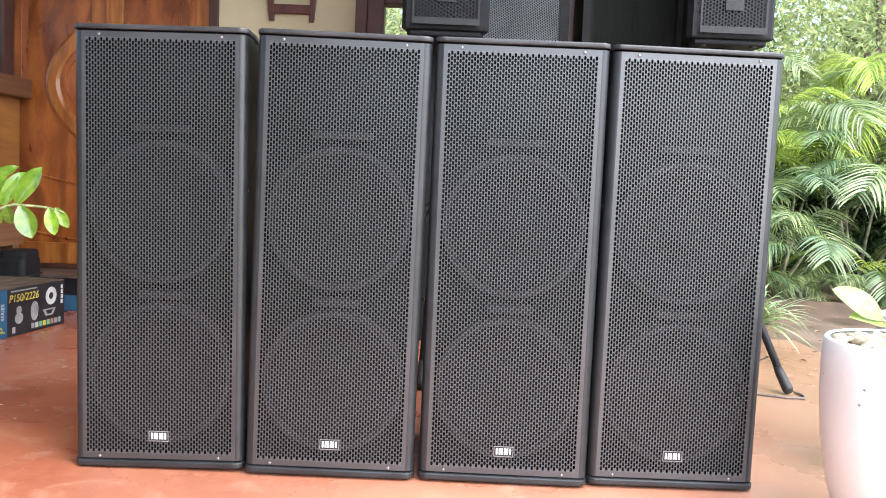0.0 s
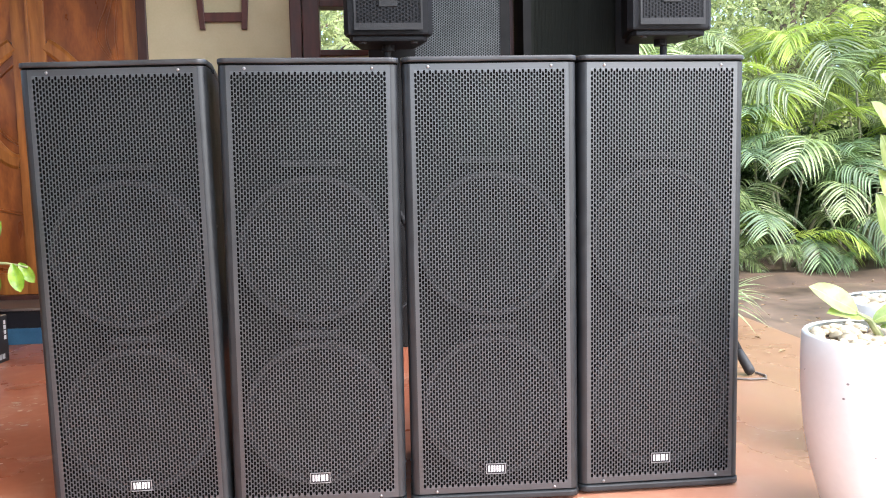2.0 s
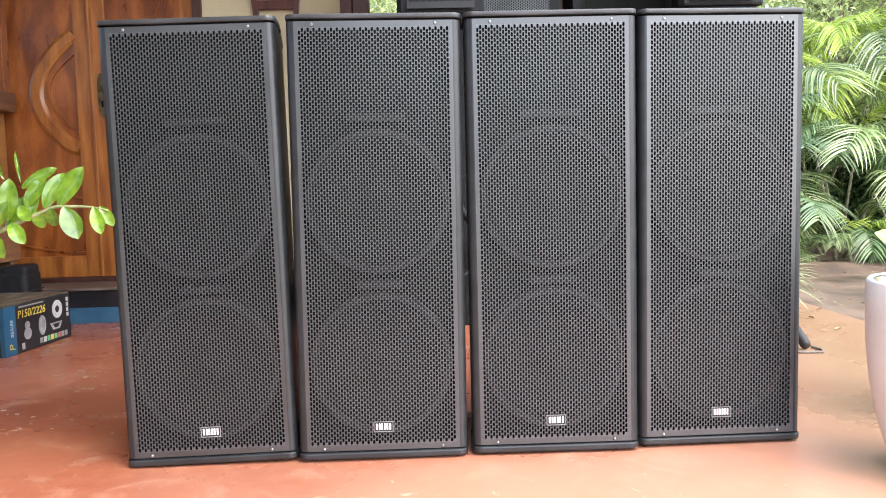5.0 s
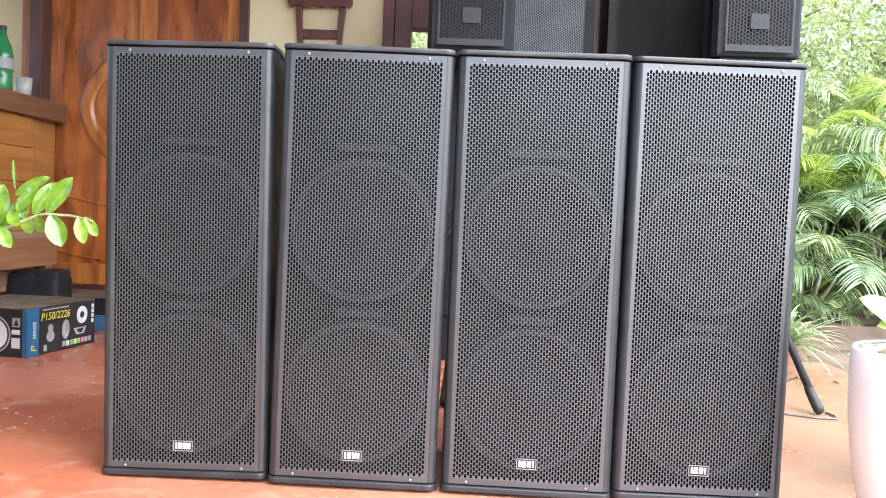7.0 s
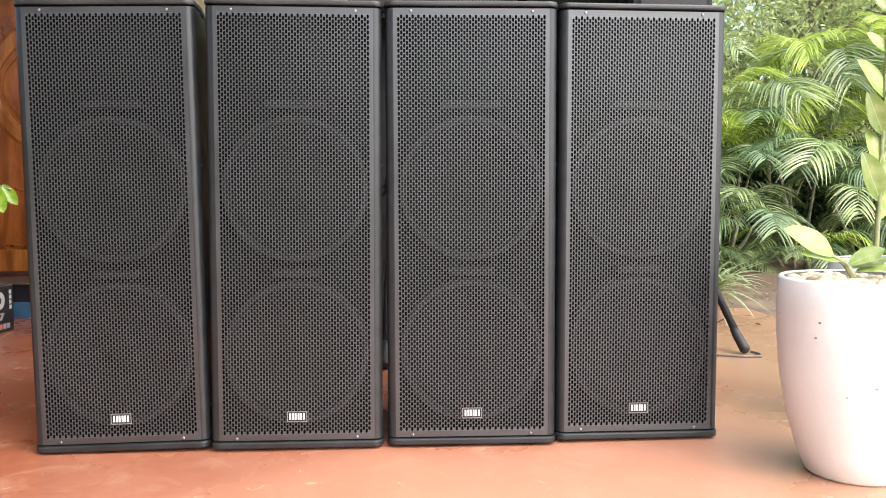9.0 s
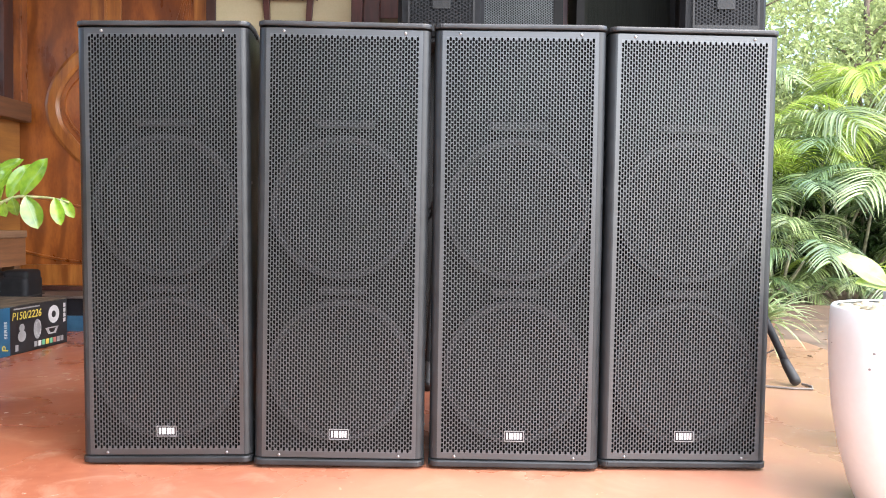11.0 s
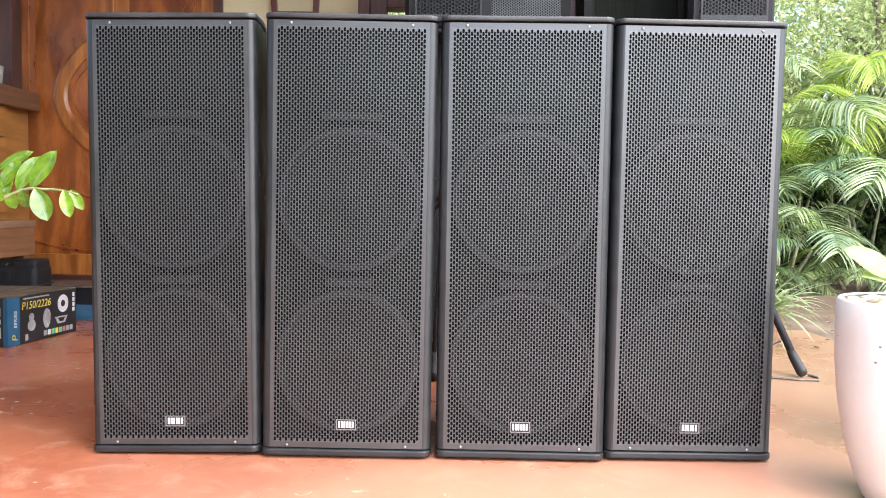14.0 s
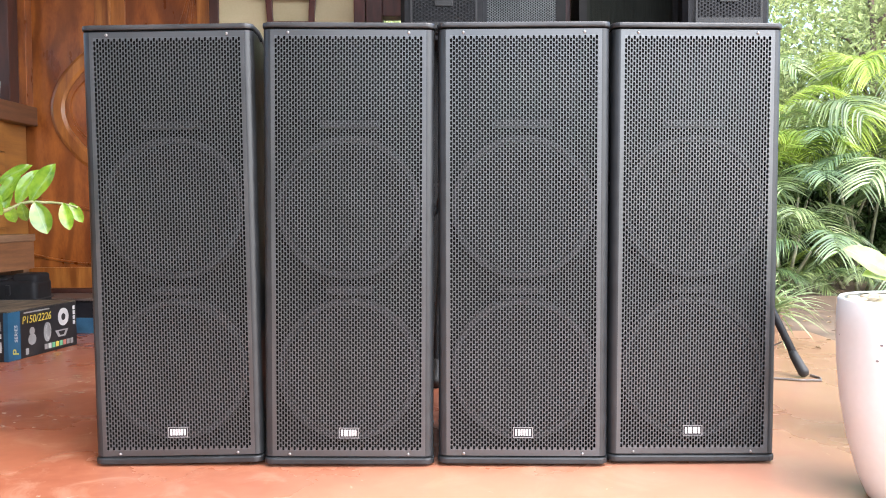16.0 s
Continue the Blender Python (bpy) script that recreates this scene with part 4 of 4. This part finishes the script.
def zz_stem(parent, pts, leaves, meshes, seed, size=1.0, start=0.25, along=(0.25, 0.65), thick=0.012):
    """A tapering stem through pts with leaves in two ranks along it."""
    rnd = random.Random(seed)
    line = []
    for i in range(len(pts) - 1):
        p0, p1, p2, p3 = (Vector(pts[max(0, min(len(pts) - 1, i + k))]) for k in (-1, 0, 1, 2))
        for s in range(6):
            u = s / 6
            line.append(0.5 * ((2 * p1) + (p2 - p0) * u + (2 * p0 - 5 * p1 + 4 * p2 - p3) * u * u + (3 * p1 - p0 - 3 * p2 + p3) * u ** 3))
    line.append(Vector(pts[-1]))
    n = len(line)
    stem = part("stem", tube(line, [thick * (1 - 0.75 * i / n) for i in range(n)], 8), M["zz_stem"], parent, smooth=True)
    for k in range(leaves):
        f = start + (1 - start) * (k + 0.5) / leaves
        i = min(n - 2, int(f * (n - 1)))
        p = line[i].lerp(line[i + 1], f * (n - 1) - i)
        d = (line[i + 1] - line[i]).normalized()
        nrm = (Vector((0.15, -1, 0.25)) + Vector((rnd.uniform(-0.6, 0.6), 0, rnd.uniform(-0.4, 0.5)))).normalized()
        side = nrm.cross(d).normalized() * (1 if k % 2 else -1)
        way = (d * rnd.uniform(*along) + side * rnd.uniform(0.6, 1.0)).normalized()
        acr = nrm.cross(way).normalized()
        q = Matrix((way, acr, way.cross(acr))).transposed().to_quaternion()
        s = size * (0.8 + 0.4 * math.sin(math.pi * min(1, 0.2 + 0.8 * f))) * rnd.uniform(0.85, 1.15) * (1.0 if way.z > 0 else 0.8) * (1 if f < 0.8 else 0.75)
        m = Matrix.LocRotScale(p, q @ Euler((rnd.uniform(-0.5, 0.5), 0, 0)).to_quaternion(), Vector((s, s, s)))
        shared("leaf", meshes[rnd.randrange(len(meshes))], stem, m)
    return stem


def potted(x, y, label):
    t = thing("plant_pot", pose(x, y, 0), label, "plant pot", "white plant pots")
    b = lathe(POT[:11], 56)
    part("vessel", b, M["pot"], t, smooth=True)
    part("soil", lathe([(0.174, 0.462), (0.12, 0.468), (0.0, 0.47)], 32), M["soil"], t)
    rnd = random.Random(int(x * 100))
    pits = mesh_of("pit", lathe([(0.0, 0.0012), (0.0035, 0.001), (0.0045, 0.0)], 8), M["pit"])
    for k in range(14):
        a = rnd.uniform(math.pi * 0.95, math.pi * 1.75)
        z = rnd.uniform(0.05, 0.44)
        for (r0, z0), (r1, z1) in zip(POT, POT[1:]):
            if z0 <= z <= z1:
                r = r0 + (r1 - r0) * (z - z0) / (z1 - z0)
                s = rnd.choice((0.22, 0.28, 0.35, 0.45, 0.6))
                shared("pit", pits, t, Matrix.LocRotScale((r * math.cos(a), r * math.sin(a), z), Vector((math.cos(a), math.sin(a), 0.1)).to_track_quat("Z", "Y"), Vector((s * 1.4, s, 1))))
                break
    pb = bmesh.new()
    bmesh.ops.create_icosphere(pb, subdivisions=2, radius=0.016)
    for v in pb.verts:
        v.co = Vector((v.co.x * 1.25, v.co.y, v.co.z * 0.7)) * (1 + 0.2 * noise.noise(v.co * 60))
    pm = mesh_of("pebble", pb, M["pebble"], True)
    for k in range(120):
        a, r = rnd.uniform(0, 6.283), 0.16 * math.sqrt(rnd.random())
        s = rnd.uniform(0.6, 1.2)
        shared("pebble", pm, t, Matrix.LocRotScale((r * math.cos(a), r * math.sin(a), 0.474 + rnd.uniform(0, 0.009)), Euler((rnd.uniform(-0.4, 0.4), rnd.uniform(-0.4, 0.4), rnd.uniform(0, 6))), Vector((s, s, s))))
    return t


PX, PY = 1.184, -0.285
potted(PX, PY, "white cement plant pot with pale pebbles on the red floor")
zp = thing("zz_plant", pose(PX, PY, 0.45), "young potted plant with pale yellow-green fleshy leaves", "plant")


def set_leaf(stem, p, way, nrm, size, me, wide=1.0):
    w = Vector(way).normalized()
    acr = Vector(nrm).cross(w).normalized()
    shared("leaf", me, stem, Matrix.LocRotScale(p, Matrix((w, acr, w.cross(acr))).transposed().to_quaternion(), Vector((size, size * wide, size))))


st = part("stem", tube([(0.012, 0, -0.01), (-0.01, 0, 0.03), (-0.04, 0, 0.075), (-0.075, 0, 0.095)], [0.012, 0.01, 0.008, 0.004], 8), M["zz_stem"], zp)
for p, way, nrm, size, k in (
        ((-0.07, 0, 0.094), (-0.115, 0, 0.075), (0.3, -1, 0.6), 1.38, 0), ((-0.05, 0, 0.08), (-0.1, -0.02, 0.03), (0.1, -0.6, 1), 1.1, 1),
        ((-0.03, 0, 0.07), (0.1, -0.02, 0.06), (-0.2, -0.8, 1), 0.95, 0), ((-0.02, 0, 0.065), (0.11, 0.02, 0.035), (0, -0.6, 1), 1.05, 1),
        ((-0.01, 0, 0.055), (0.09, -0.05, 0.02), (0, -0.5, 1), 0.85, 0)):
    set_leaf(st, p, way, nrm, size, ZZP[k])
zz_stem(zp, [(0.08, -0.05, -0.01), (0.15, -0.06, 0.13), (0.25, -0.06, 0.22)], 8, ZZ, 6, 1.1, 0.3)

QX, QY = 1.56, 0.17
potted(QX, QY, "white cement plant pot standing behind the other pot")
zq = thing("zz_plant_tall", pose(QX, QY, 0.45), "tall potted plant with upright stems of fleshy leaves", "plant")
for k, (pts, n) in enumerate((
        ([(-0.07, 0, -0.01), (-0.06, 0, 0.25), (-0.055, 0, 0.5), (-0.05, 0, 0.8)], 12),
        ([(0.03, 0.03, -0.01), (0.08, 0.03, 0.3), (0.13, 0.02, 0.6), (0.2, 0, 0.95)], 15),
        ([(0.06, 0, -0.01), (0.12, 0, 0.25), (0.24, 0, 0.5), (0.36, 0, 0.66)], 14))):
    zz_stem(zq, pts, n, [ZZP[1], ZZP[0]] if k == 0 else [ZZ[0], ZZP[1], ZZP[0]], 20 + k, 1.2, 0.2, (1.1, 2.4), 0.01)

# the plant whose branch reaches in over the porch
RX, RY = -1.52, -0.27
potted(RX, RY, "white cement plant pot at the porch edge")
zr = thing("zz_plant_arching", pose(RX, RY, 0.45), "potted plant with glossy green leaves on arching stems", "plant")
arm = zz_stem(zr, [(0.02, 0, 0.0), (0.1, 0, 0.065), (0.25, 0.0, 0.15), (0.361, 0, 0.204), (0.423, 0.005, 0.232), (0.489, 0.01, 0.261), (0.537, 0.015, 0.28), (0.574, 0.015, 0.28), (0.616, 0.015, 0.278), (0.66, 0.015, 0.268)], 0, ZZ, 31, thick=0.0085)
rnd = random.Random(4)
# upright leaves over the stem, smaller hanging ones below it, two thin young ones
for p, way, size, wide in (
        ((0.547, 0.015, 0.282), (0.058, 0.0, 0.093), 1.1, 0.9), ((0.506, 0.03, 0.278), (0.043, 0.005, 0.083), 0.96, 0.92), ((0.461, 0.035, 0.28), (0.04, 0.006, 0.073), 0.85, 0.98),
        ((0.445, 0.055, 0.326), (0.08, 0.012, 0.05), 0.95, 0.68), ((0.426, 0.015, 0.252), (0.008, 0.0, 0.099), 1.0, 0.9), ((0.387, 0.035, 0.245), (0.003, 0.006, 0.092), 0.93, 0.96),
        ((0.439, 0.065, 0.34), (-0.019, 0.015, 0.089), 0.85, 0.22), ((0.401, 0.065, 0.348), (-0.027, 0.015, 0.06), 0.75, 0.3), ((0.563, 0.0, 0.28), (0.031, -0.005, -0.075), 0.82, 1.2),
        ((0.529, 0.005, 0.278), (0.007, -0.003, -0.04), 0.44, 1.6), ((0.494, 0.01, 0.273), (0.013, -0.002, -0.038), 0.44, 1.5), ((0.463, -0.005, 0.285), (0.022, -0.006, -0.032), 0.42, 1.5),
        ((0.63, 0.005, 0.278), (0.015, -0.003, -0.064), 0.67, 0.97), ((0.642, 0.015, 0.279), (0.028, 0.0, -0.046), 0.55, 1.0),
        ((0.33, 0.0, 0.19), (-0.05, 0.0, 0.08), 1.0, 0.9), ((0.27, 0.0, 0.16), (0.03, -0.01, 0.09), 0.95, 0.9), ((0.4, -0.01, 0.222), (0.035, -0.012, 0.075), 0.85, 1.0), ((0.41, 0.04, 0.23), (0.05, 0.02, 0.08), 1.0, 0.95), ((0.36, 0.02, 0.21), (0.03, 0.015, 0.095), 1.05, 0.9), ((0.44, -0.008, 0.245), (0.04, -0.02, -0.05), 0.6, 1.2), ((0.4, -0.005, 0.225), (0.02, -0.015, -0.06), 0.65, 1.1), ((0.365, -0.005, 0.21), (0.035, -0.01, -0.045), 0.6, 1.2), ((0.48, 0.03, 0.265), (-0.01, 0.01, 0.07), 0.7, 1.1), ((0.35, -0.01, 0.2), (-0.01, -0.01, 0.09), 0.9, 1.0), ((0.3, 0.0, 0.17), (0.05, -0.02, -0.06), 0.8, 1.0)):
    set_leaf(arm, p, way, (rnd.uniform(-0.35, 0.35), -1, rnd.uniform(0.1, 0.5)), size, ZZ[rnd.randrange(3)], wide)
zz_stem(zr, [(0.0, 0.05, 0.0), (0.05, 0.1, 0.14), (0.12, 0.15, 0.24), (0.2, 0.18, 0.3)], 10, ZZ, 33, 1.0, 0.4)
zz_stem(zr, [(-0.04, 0, 0.0), (-0.12, 0, 0.25), (-0.25, 0.05, 0.5)], 12, ZZ, 34, 1.0, 0.3)


# ---- spider plant ----
def blade(b, origin, way, length, width, droop, n=9):
    """A narrow arching blade."""
    w = Vector(way).normalized()
    flat = Vector((w.x, w.y, 0)).normalized()
    side = Vector((-flat.y, flat.x, 0))
    rows = []
    for i in range(n + 1):
        u = i / n
        p = Vector(origin) + w * length * u + Vector((0, 0, -droop * length * u * u))
        ww = width * (1 - u ** 2.2) * (0.5 + 0.5 * min(1, u * 5)) + 0.0006
        rows.append([b.verts.new(p + side * ww + Vector((0, 0, ww * 0.4))), b.verts.new(p), b.verts.new(p - side * ww + Vector((0, 0, ww * 0.4)))])
    for a, c in zip(rows, rows[1:]):
        b.faces.new((a[0], c[0], c[1], a[1]))
        b.faces.new((a[1], c[1], c[2], a[2]))


rnd = random.Random(3)
SX, SY = 1.66, 2.0
sp = thing("spider_plant", pose(SX, SY, 0.0), "spider plant with striped arching leaves in a small pot", "plant")
part("pot", lathe([(0.0, 0.0), (0.08, 0.0), (0.1, 0.16), (0.106, 0.165), (0.1, 0.18), (0.09, 0.17), (0.0, 0.165)], 24), M["dull_wood"], sp, "small brown pot")
for k in range(78):
    a = rnd.uniform(-1.4, 1.4) if k < 60 else rnd.uniform(1.4, 4.9)
    el = rnd.uniform(0.35, 1.35)
    b = bmesh.new()
    blade(b, (0.02 * math.cos(a), 0.02 * math.sin(a), 0.16), (math.cos(a), math.sin(a), math.tan(el) if el < 1.4 else 4), rnd.uniform(0.32, 0.48), rnd.uniform(0.009, 0.014), rnd.uniform(0.3, 0.8))
    part("leaf", b, M["spider"], sp)


# ---- areca palms ----
def frond_mesh(name, mat, seed, length=1.2, pairs=25):
    """A feathery frond: an arching rib with two ranks of hanging leaflets, along +x, up +z."""
    r = random.Random(seed)
    b = bmesh.new()
    arch = r.uniform(0.5, 0.8)
    pts = []
    for i in range(25):
        u = i / 24
        pts.append(Vector((length * (u - 0.16 * u ** 3), 0.04 * math.sin(2.5 * u + seed), length * arch * (0.7 * u - 1.15 * u ** 2.4))))
    tube(pts, [0.008 - 0.0065 * i / 24 for i in range(25)], 5, b)
    for k in range(pairs):
        u = 0.16 + 0.84 * (k + 0.5) / pairs
        i = min(23, int(u * 24))
        p = pts[i].lerp(pts[i + 1], u * 24 - i)
        d = (pts[i + 1] - pts[i]).normalized()
        up = Vector((0, 1, 0)).cross(d) * -1
        ln = length * 0.34 * (0.4 + 0.75 * math.sin(math.pi * (0.15 + 0.78 * (u - 0.16) / 0.84))) * r.uniform(0.9, 1.08)
        for s in (-1, 1):
            if r.random() < 0.05:
                continue
            way = (d * (0.45 + 0.55 * u) + Vector((0, s, 0)) * r.uniform(0.9, 1.05) + up * r.uniform(0.1, 0.35)).normalized()
            acr = way.cross(up).normalized()
            wd = 0.0125 * r.uniform(0.85, 1.15) * length / 1.2
            droop = r.uniform(0.45, 0.8)
            rows = []
            for q in range(6):
                v = q / 5
                pp = p + way * ln * v + Vector((0, 0, -droop * ln * v * v))
                w = wd * (0.4, 1, 1, 0.85, 0.5, 0.05)[q]
                rows.append((b.verts.new(pp + acr * w + up * w * 0.4), b.verts.new(pp), b.verts.new(pp - acr * w + up * w * 0.4)))
            for a, c in zip(rows, rows[1:]):
                b.faces.new((a[0], c[0], c[1], a[1]))
                b.faces.new((a[1], c[1], c[2], a[2]))
    return mesh_of(name, b, mat, False)


FR = [frond_mesh("frond", M["palm"], k) for k in range(4)] + [frond_mesh("frond", M["palm_lit"], 7 + k) for k in range(2)] + [frond_mesh("frond", M["palm_shaded"], 11 + k) for k in range(2)]


def palm(seed, x, y, height, canes=5, each=2, spread=0.35, size=1.0, tones=(0, 1, 2, 3, 0, 1, 2, 4, 6)):
    r = random.Random(seed)
    t = thing("areca_palm", pose(x, y, -0.04), "clumping palm with arching feathery green fronds and thin canes", "palm", "palms in the garden")
    for c in range(canes):
        a = 6.283 * (c + r.uniform(-0.3, 0.3)) / canes
        d = spread * r.uniform(0.2, 1.0)
        h = height * r.uniform(0.45, 1.0)
        lean = r.uniform(0.05, 0.25) * h
        base = Vector((0.12 * math.cos(a) * r.random(), 0.12 * math.sin(a) * r.random(), 0))
        top = Vector((math.cos(a) * (d + lean), math.sin(a) * (d + lean), h))
        mid = base.lerp(top, 0.5) + Vector((0, 0, 0.08 * h))
        part("cane", tube([base, mid, top], [0.019, 0.015, 0.01], 7), M["cane"], t, smooth=True)
        for k in range(each):
            # most fronds reach for the light of the open yard
            fa = r.uniform(-2.9, -0.25) if (k + c) % 3 else r.uniform(0.2, 2.9)
            tilt = r.uniform(-0.75, 0.0)
            s = size * r.uniform(0.7, 1.1)
            shared("frond", FR[r.choice(tones)], t, Matrix.LocRotScale(top - Vector((0, 0, 0.05 * k)), Euler((r.uniform(-0.35, 0.35), tilt, fa)), Vector((s, s, s))))
    return t


rnd = random.Random(12)
SPOTS = ((2.85, 4.75, 0.7, 0.62), (3.5, 4.7, 0.45, 0.6), (4.2, 4.8, 0.7, 0.66), (5.0, 4.8, 0.6, 0.66), (3.1, 5.4, 1.15, 0.75), (3.9, 5.5, 1.35, 0.8), (4.75, 5.5, 1.2, 0.8), (5.7, 5.3, 1.2, 0.8),
         (2.3, 5.3, 1.0, 0.7), (3.0, 6.3, 1.8, 0.85), (4.1, 6.5, 2.0, 0.9), (5.3, 6.4, 1.9, 0.9), (6.6, 5.9, 1.6, 0.9), (1.7, 5.9, 1.5, 0.8), (3.5, 7.3, 2.3, 0.95), (4.9, 7.2, 2.5, 0.95), (6.0, 7.3, 2.3, 0.95))
# near clumps take more shaded copies, those behind more sunlit ones
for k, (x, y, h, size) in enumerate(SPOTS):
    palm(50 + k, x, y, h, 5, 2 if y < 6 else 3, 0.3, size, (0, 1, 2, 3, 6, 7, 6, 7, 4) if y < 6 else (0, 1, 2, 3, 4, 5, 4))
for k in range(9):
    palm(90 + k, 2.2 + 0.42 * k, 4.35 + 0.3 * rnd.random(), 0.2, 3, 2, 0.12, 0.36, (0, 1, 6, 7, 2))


# ---- trees and shrubs behind ----
def leaf_mass(name, seed, count, place, size, mat, label):
    """Many small leaves in clumps, joined."""
    r = random.Random(seed)
    verts, faces = [], []
    for k in range(count):
        c = place(r)
        s = size * r.uniform(0.6, 1.4)
        e = Euler((r.uniform(-1.2, 1.2), r.uniform(-1.2, 1.2), r.uniform(0, 6.283))).to_matrix()
        i = len(verts)
        for p in ((-1, 0, 0), (-0.2, 0.42, 0.12), (1, 0, -0.15), (-0.2, -0.42, 0.12)):
            verts.append(tuple(c + e @ (Vector(p) * s)))
        faces += [(i, i + 1, i + 2), (i, i + 2, i + 3)]
    me = bpy.data.meshes.new(name)
    me.from_pydata(verts, [], faces)
    me.materials.append(mat)
    return tagged(new(name, me), label, "foliage", kind="stuff")


def clumps(seed, n, x0, x1, y0, y1, z0, z1, rad):
    r = random.Random(seed)
    cs = [(Vector((r.uniform(x0, x1), r.uniform(y0, y1), r.uniform(z0, z1))), r.uniform(0.5, 1.0) * rad) for _ in range(n)]

    def place(q):
        c, a = q.choice(cs)
        v = Vector((q.gauss(0, 1), q.gauss(0, 1), q.gauss(0, 1))).normalized() * a * q.random() ** 0.4
        return c + Vector((v.x, v.y, v.z * 0.7))
    return place


# added leaf mass whose dark colour makes the shaded gaps behind the fronds
leaf_mass("undergrowth", 4, 60000, clumps(6, 260, 0.5, 9.5, 6.4, 7.9, 0.0, 1.25, 0.45), 0.05, M["under"], "leafy filler coloured dark for the shade between the palms")
leaf_mass("shrubbery", 5, 120000, clumps(1, 330, -5, 14, 8.2, 11, 0.2, 3.9, 0.75), 0.046, M["bush"], "dense light green shrubs behind the palms")
leaf_mass("hedge", 9, 50000, clumps(3, 200, -6, 16, 11.2, 12.2, 0.0, 2.4, 0.7), 0.085, M["bush"], "thick green hedge closing the garden")
leaf_mass("far_trees", 6, 100000, clumps(2, 210, -10, 22, 12, 17, 0.5, 8.0, 1.3), 0.1, M["bush"], "bright leafy trees beyond the garden")


def trunk_tree(x, y, h, seed):
    r = random.Random(seed)
    t = thing("tree", pose(x, y, -0.05), "slim garden tree with pale bark and light leaves", "tree", "garden trees")
    top = Vector((r.uniform(-0.4, 0.4), r.uniform(-0.3, 0.3), h))
    part("trunk", tube([(0, 0, 0), top * 0.5 + Vector((0.1, 0, 0)), top], [0.09, 0.06, 0.02], 9), M["bark"], t, smooth=True)
    tips = []
    for k in range(9):
        s = top * r.uniform(0.4, 0.95)
        e = s + Vector((r.uniform(-1.2, 1.2), r.uniform(-1.0, 1.0), r.uniform(0.3, 1.1)))
        part("limb", tube([s, s.lerp(e, 0.5) + Vector((0, 0, 0.1)), e], [0.03, 0.02, 0.008], 6), M["bark"], t)
        tips += [e, s.lerp(e, 0.6)]
    crown = bmesh.new()
    for k in range(3200):
        c = r.choice(tips) + Vector((r.gauss(0, 0.28), r.gauss(0, 0.28), r.gauss(0, 0.2)))
        m = Euler((r.uniform(-1, 1), r.uniform(-1, 1), r.uniform(0, 6.283))).to_matrix()
        s = r.uniform(0.03, 0.065)
        crown.faces.new([crown.verts.new(c + m @ (Vector(p) * s)) for p in ((-1, 0, 0), (-0.2, 0.4, 0.1), (1, 0, -0.1), (-0.2, -0.4, 0.1))])
    part("crown", crown, M["bush"], t)


for k, (x, y, h) in enumerate(((3.4, 8.6, 3.6), (5.6, 8.8, 3.9), (7.6, 8.4, 3.4), (0.2, 7.6, 3.2), (-1.2, 8.2, 3.5))):
    trunk_tree(x, y, h, 80 + k)

# planting bed and fallen leaves
bed = bmesh.new()
bmesh.ops.create_grid(bed, x_segments=60, y_segments=30, size=1)
for v in bed.verts:
    x, y = 5.0 + v.co.x * 5.5, 6.15 + v.co.y * 2.5
    e = min(1, (1 - abs(v.co.x)) * 6) * min(1, (1 - abs(v.co.y)) * 5)
    v.co = Vector((x, y + 0.2 * noise.noise(Vector((x, 0, 0))), -0.05 + e * (0.1 + 0.05 * noise.noise(Vector((x * 1.5, y * 1.5, 3))))))
structure("planting_bed", bed, M["dark_soil"], "dark soil bed under the palms")


def litter_place(q):
    x = q.uniform(1.7, 6.5)
    return Vector((x, q.uniform(1.6, 4.8), 0.004))


r = random.Random(8)
lm = bmesh.new()
for k in range(420):
    c = litter_place(r)
    if c.x > 2.15:
        c.z = -0.006
    a, s = r.uniform(0, 6.283), r.uniform(0.012, 0.035)
    d = Vector((math.cos(a), math.sin(a), 0))
    q = Vector((-d.y, d.x, 0)) * 0.3
    lm.faces.new([lm.verts.new(c + p * s) for p in (-d, q + Vector((0, 0, 0.3)), d, -q + Vector((0, 0, 0.3)))])
tagged(part("fallen_leaves", lm, M["litter"]), "dry fallen leaves scattered on the earth", "litter", kind="stuff")

# pale chips of whitewash trodden into the porch floor
M["chip"] = material("whitewash_chip", (0.5, 0.36, 0.26), (0.72, 0.6, 0.48), 0.7, scale=30, bump=0.1)
r = random.Random(21)
cm = bmesh.new()
for cx, cy, spread, count in ((-1.5, 1.26, 0.075, 26), (-1.47, 1.0, 0.06, 8), (-1.6, 0.7, 0.12, 8), (-1.28, 0.55, 0.25, 9), (-1.75, 1.5, 0.3, 10)):
    for k in range(count):
        x, y = cx + r.gauss(0, spread), cy + r.gauss(0, spread * 0.7)
        a, size, n = r.uniform(0, 6.283), r.uniform(0.003, 0.011), 7
        ring = []
        for q in range(n):
            w = a + 6.283 * q / n
            d = size * r.uniform(0.55, 1.1)
            ring.append(cm.verts.new((x + d * 1.5 * math.cos(w), y + d * math.sin(w), 0.0012)))
        cm.faces.new(ring)
tagged(part("floor_chips", cm, M["chip"]), "pale whitewash chips scattered on the red floor", "chips", kind="stuff")
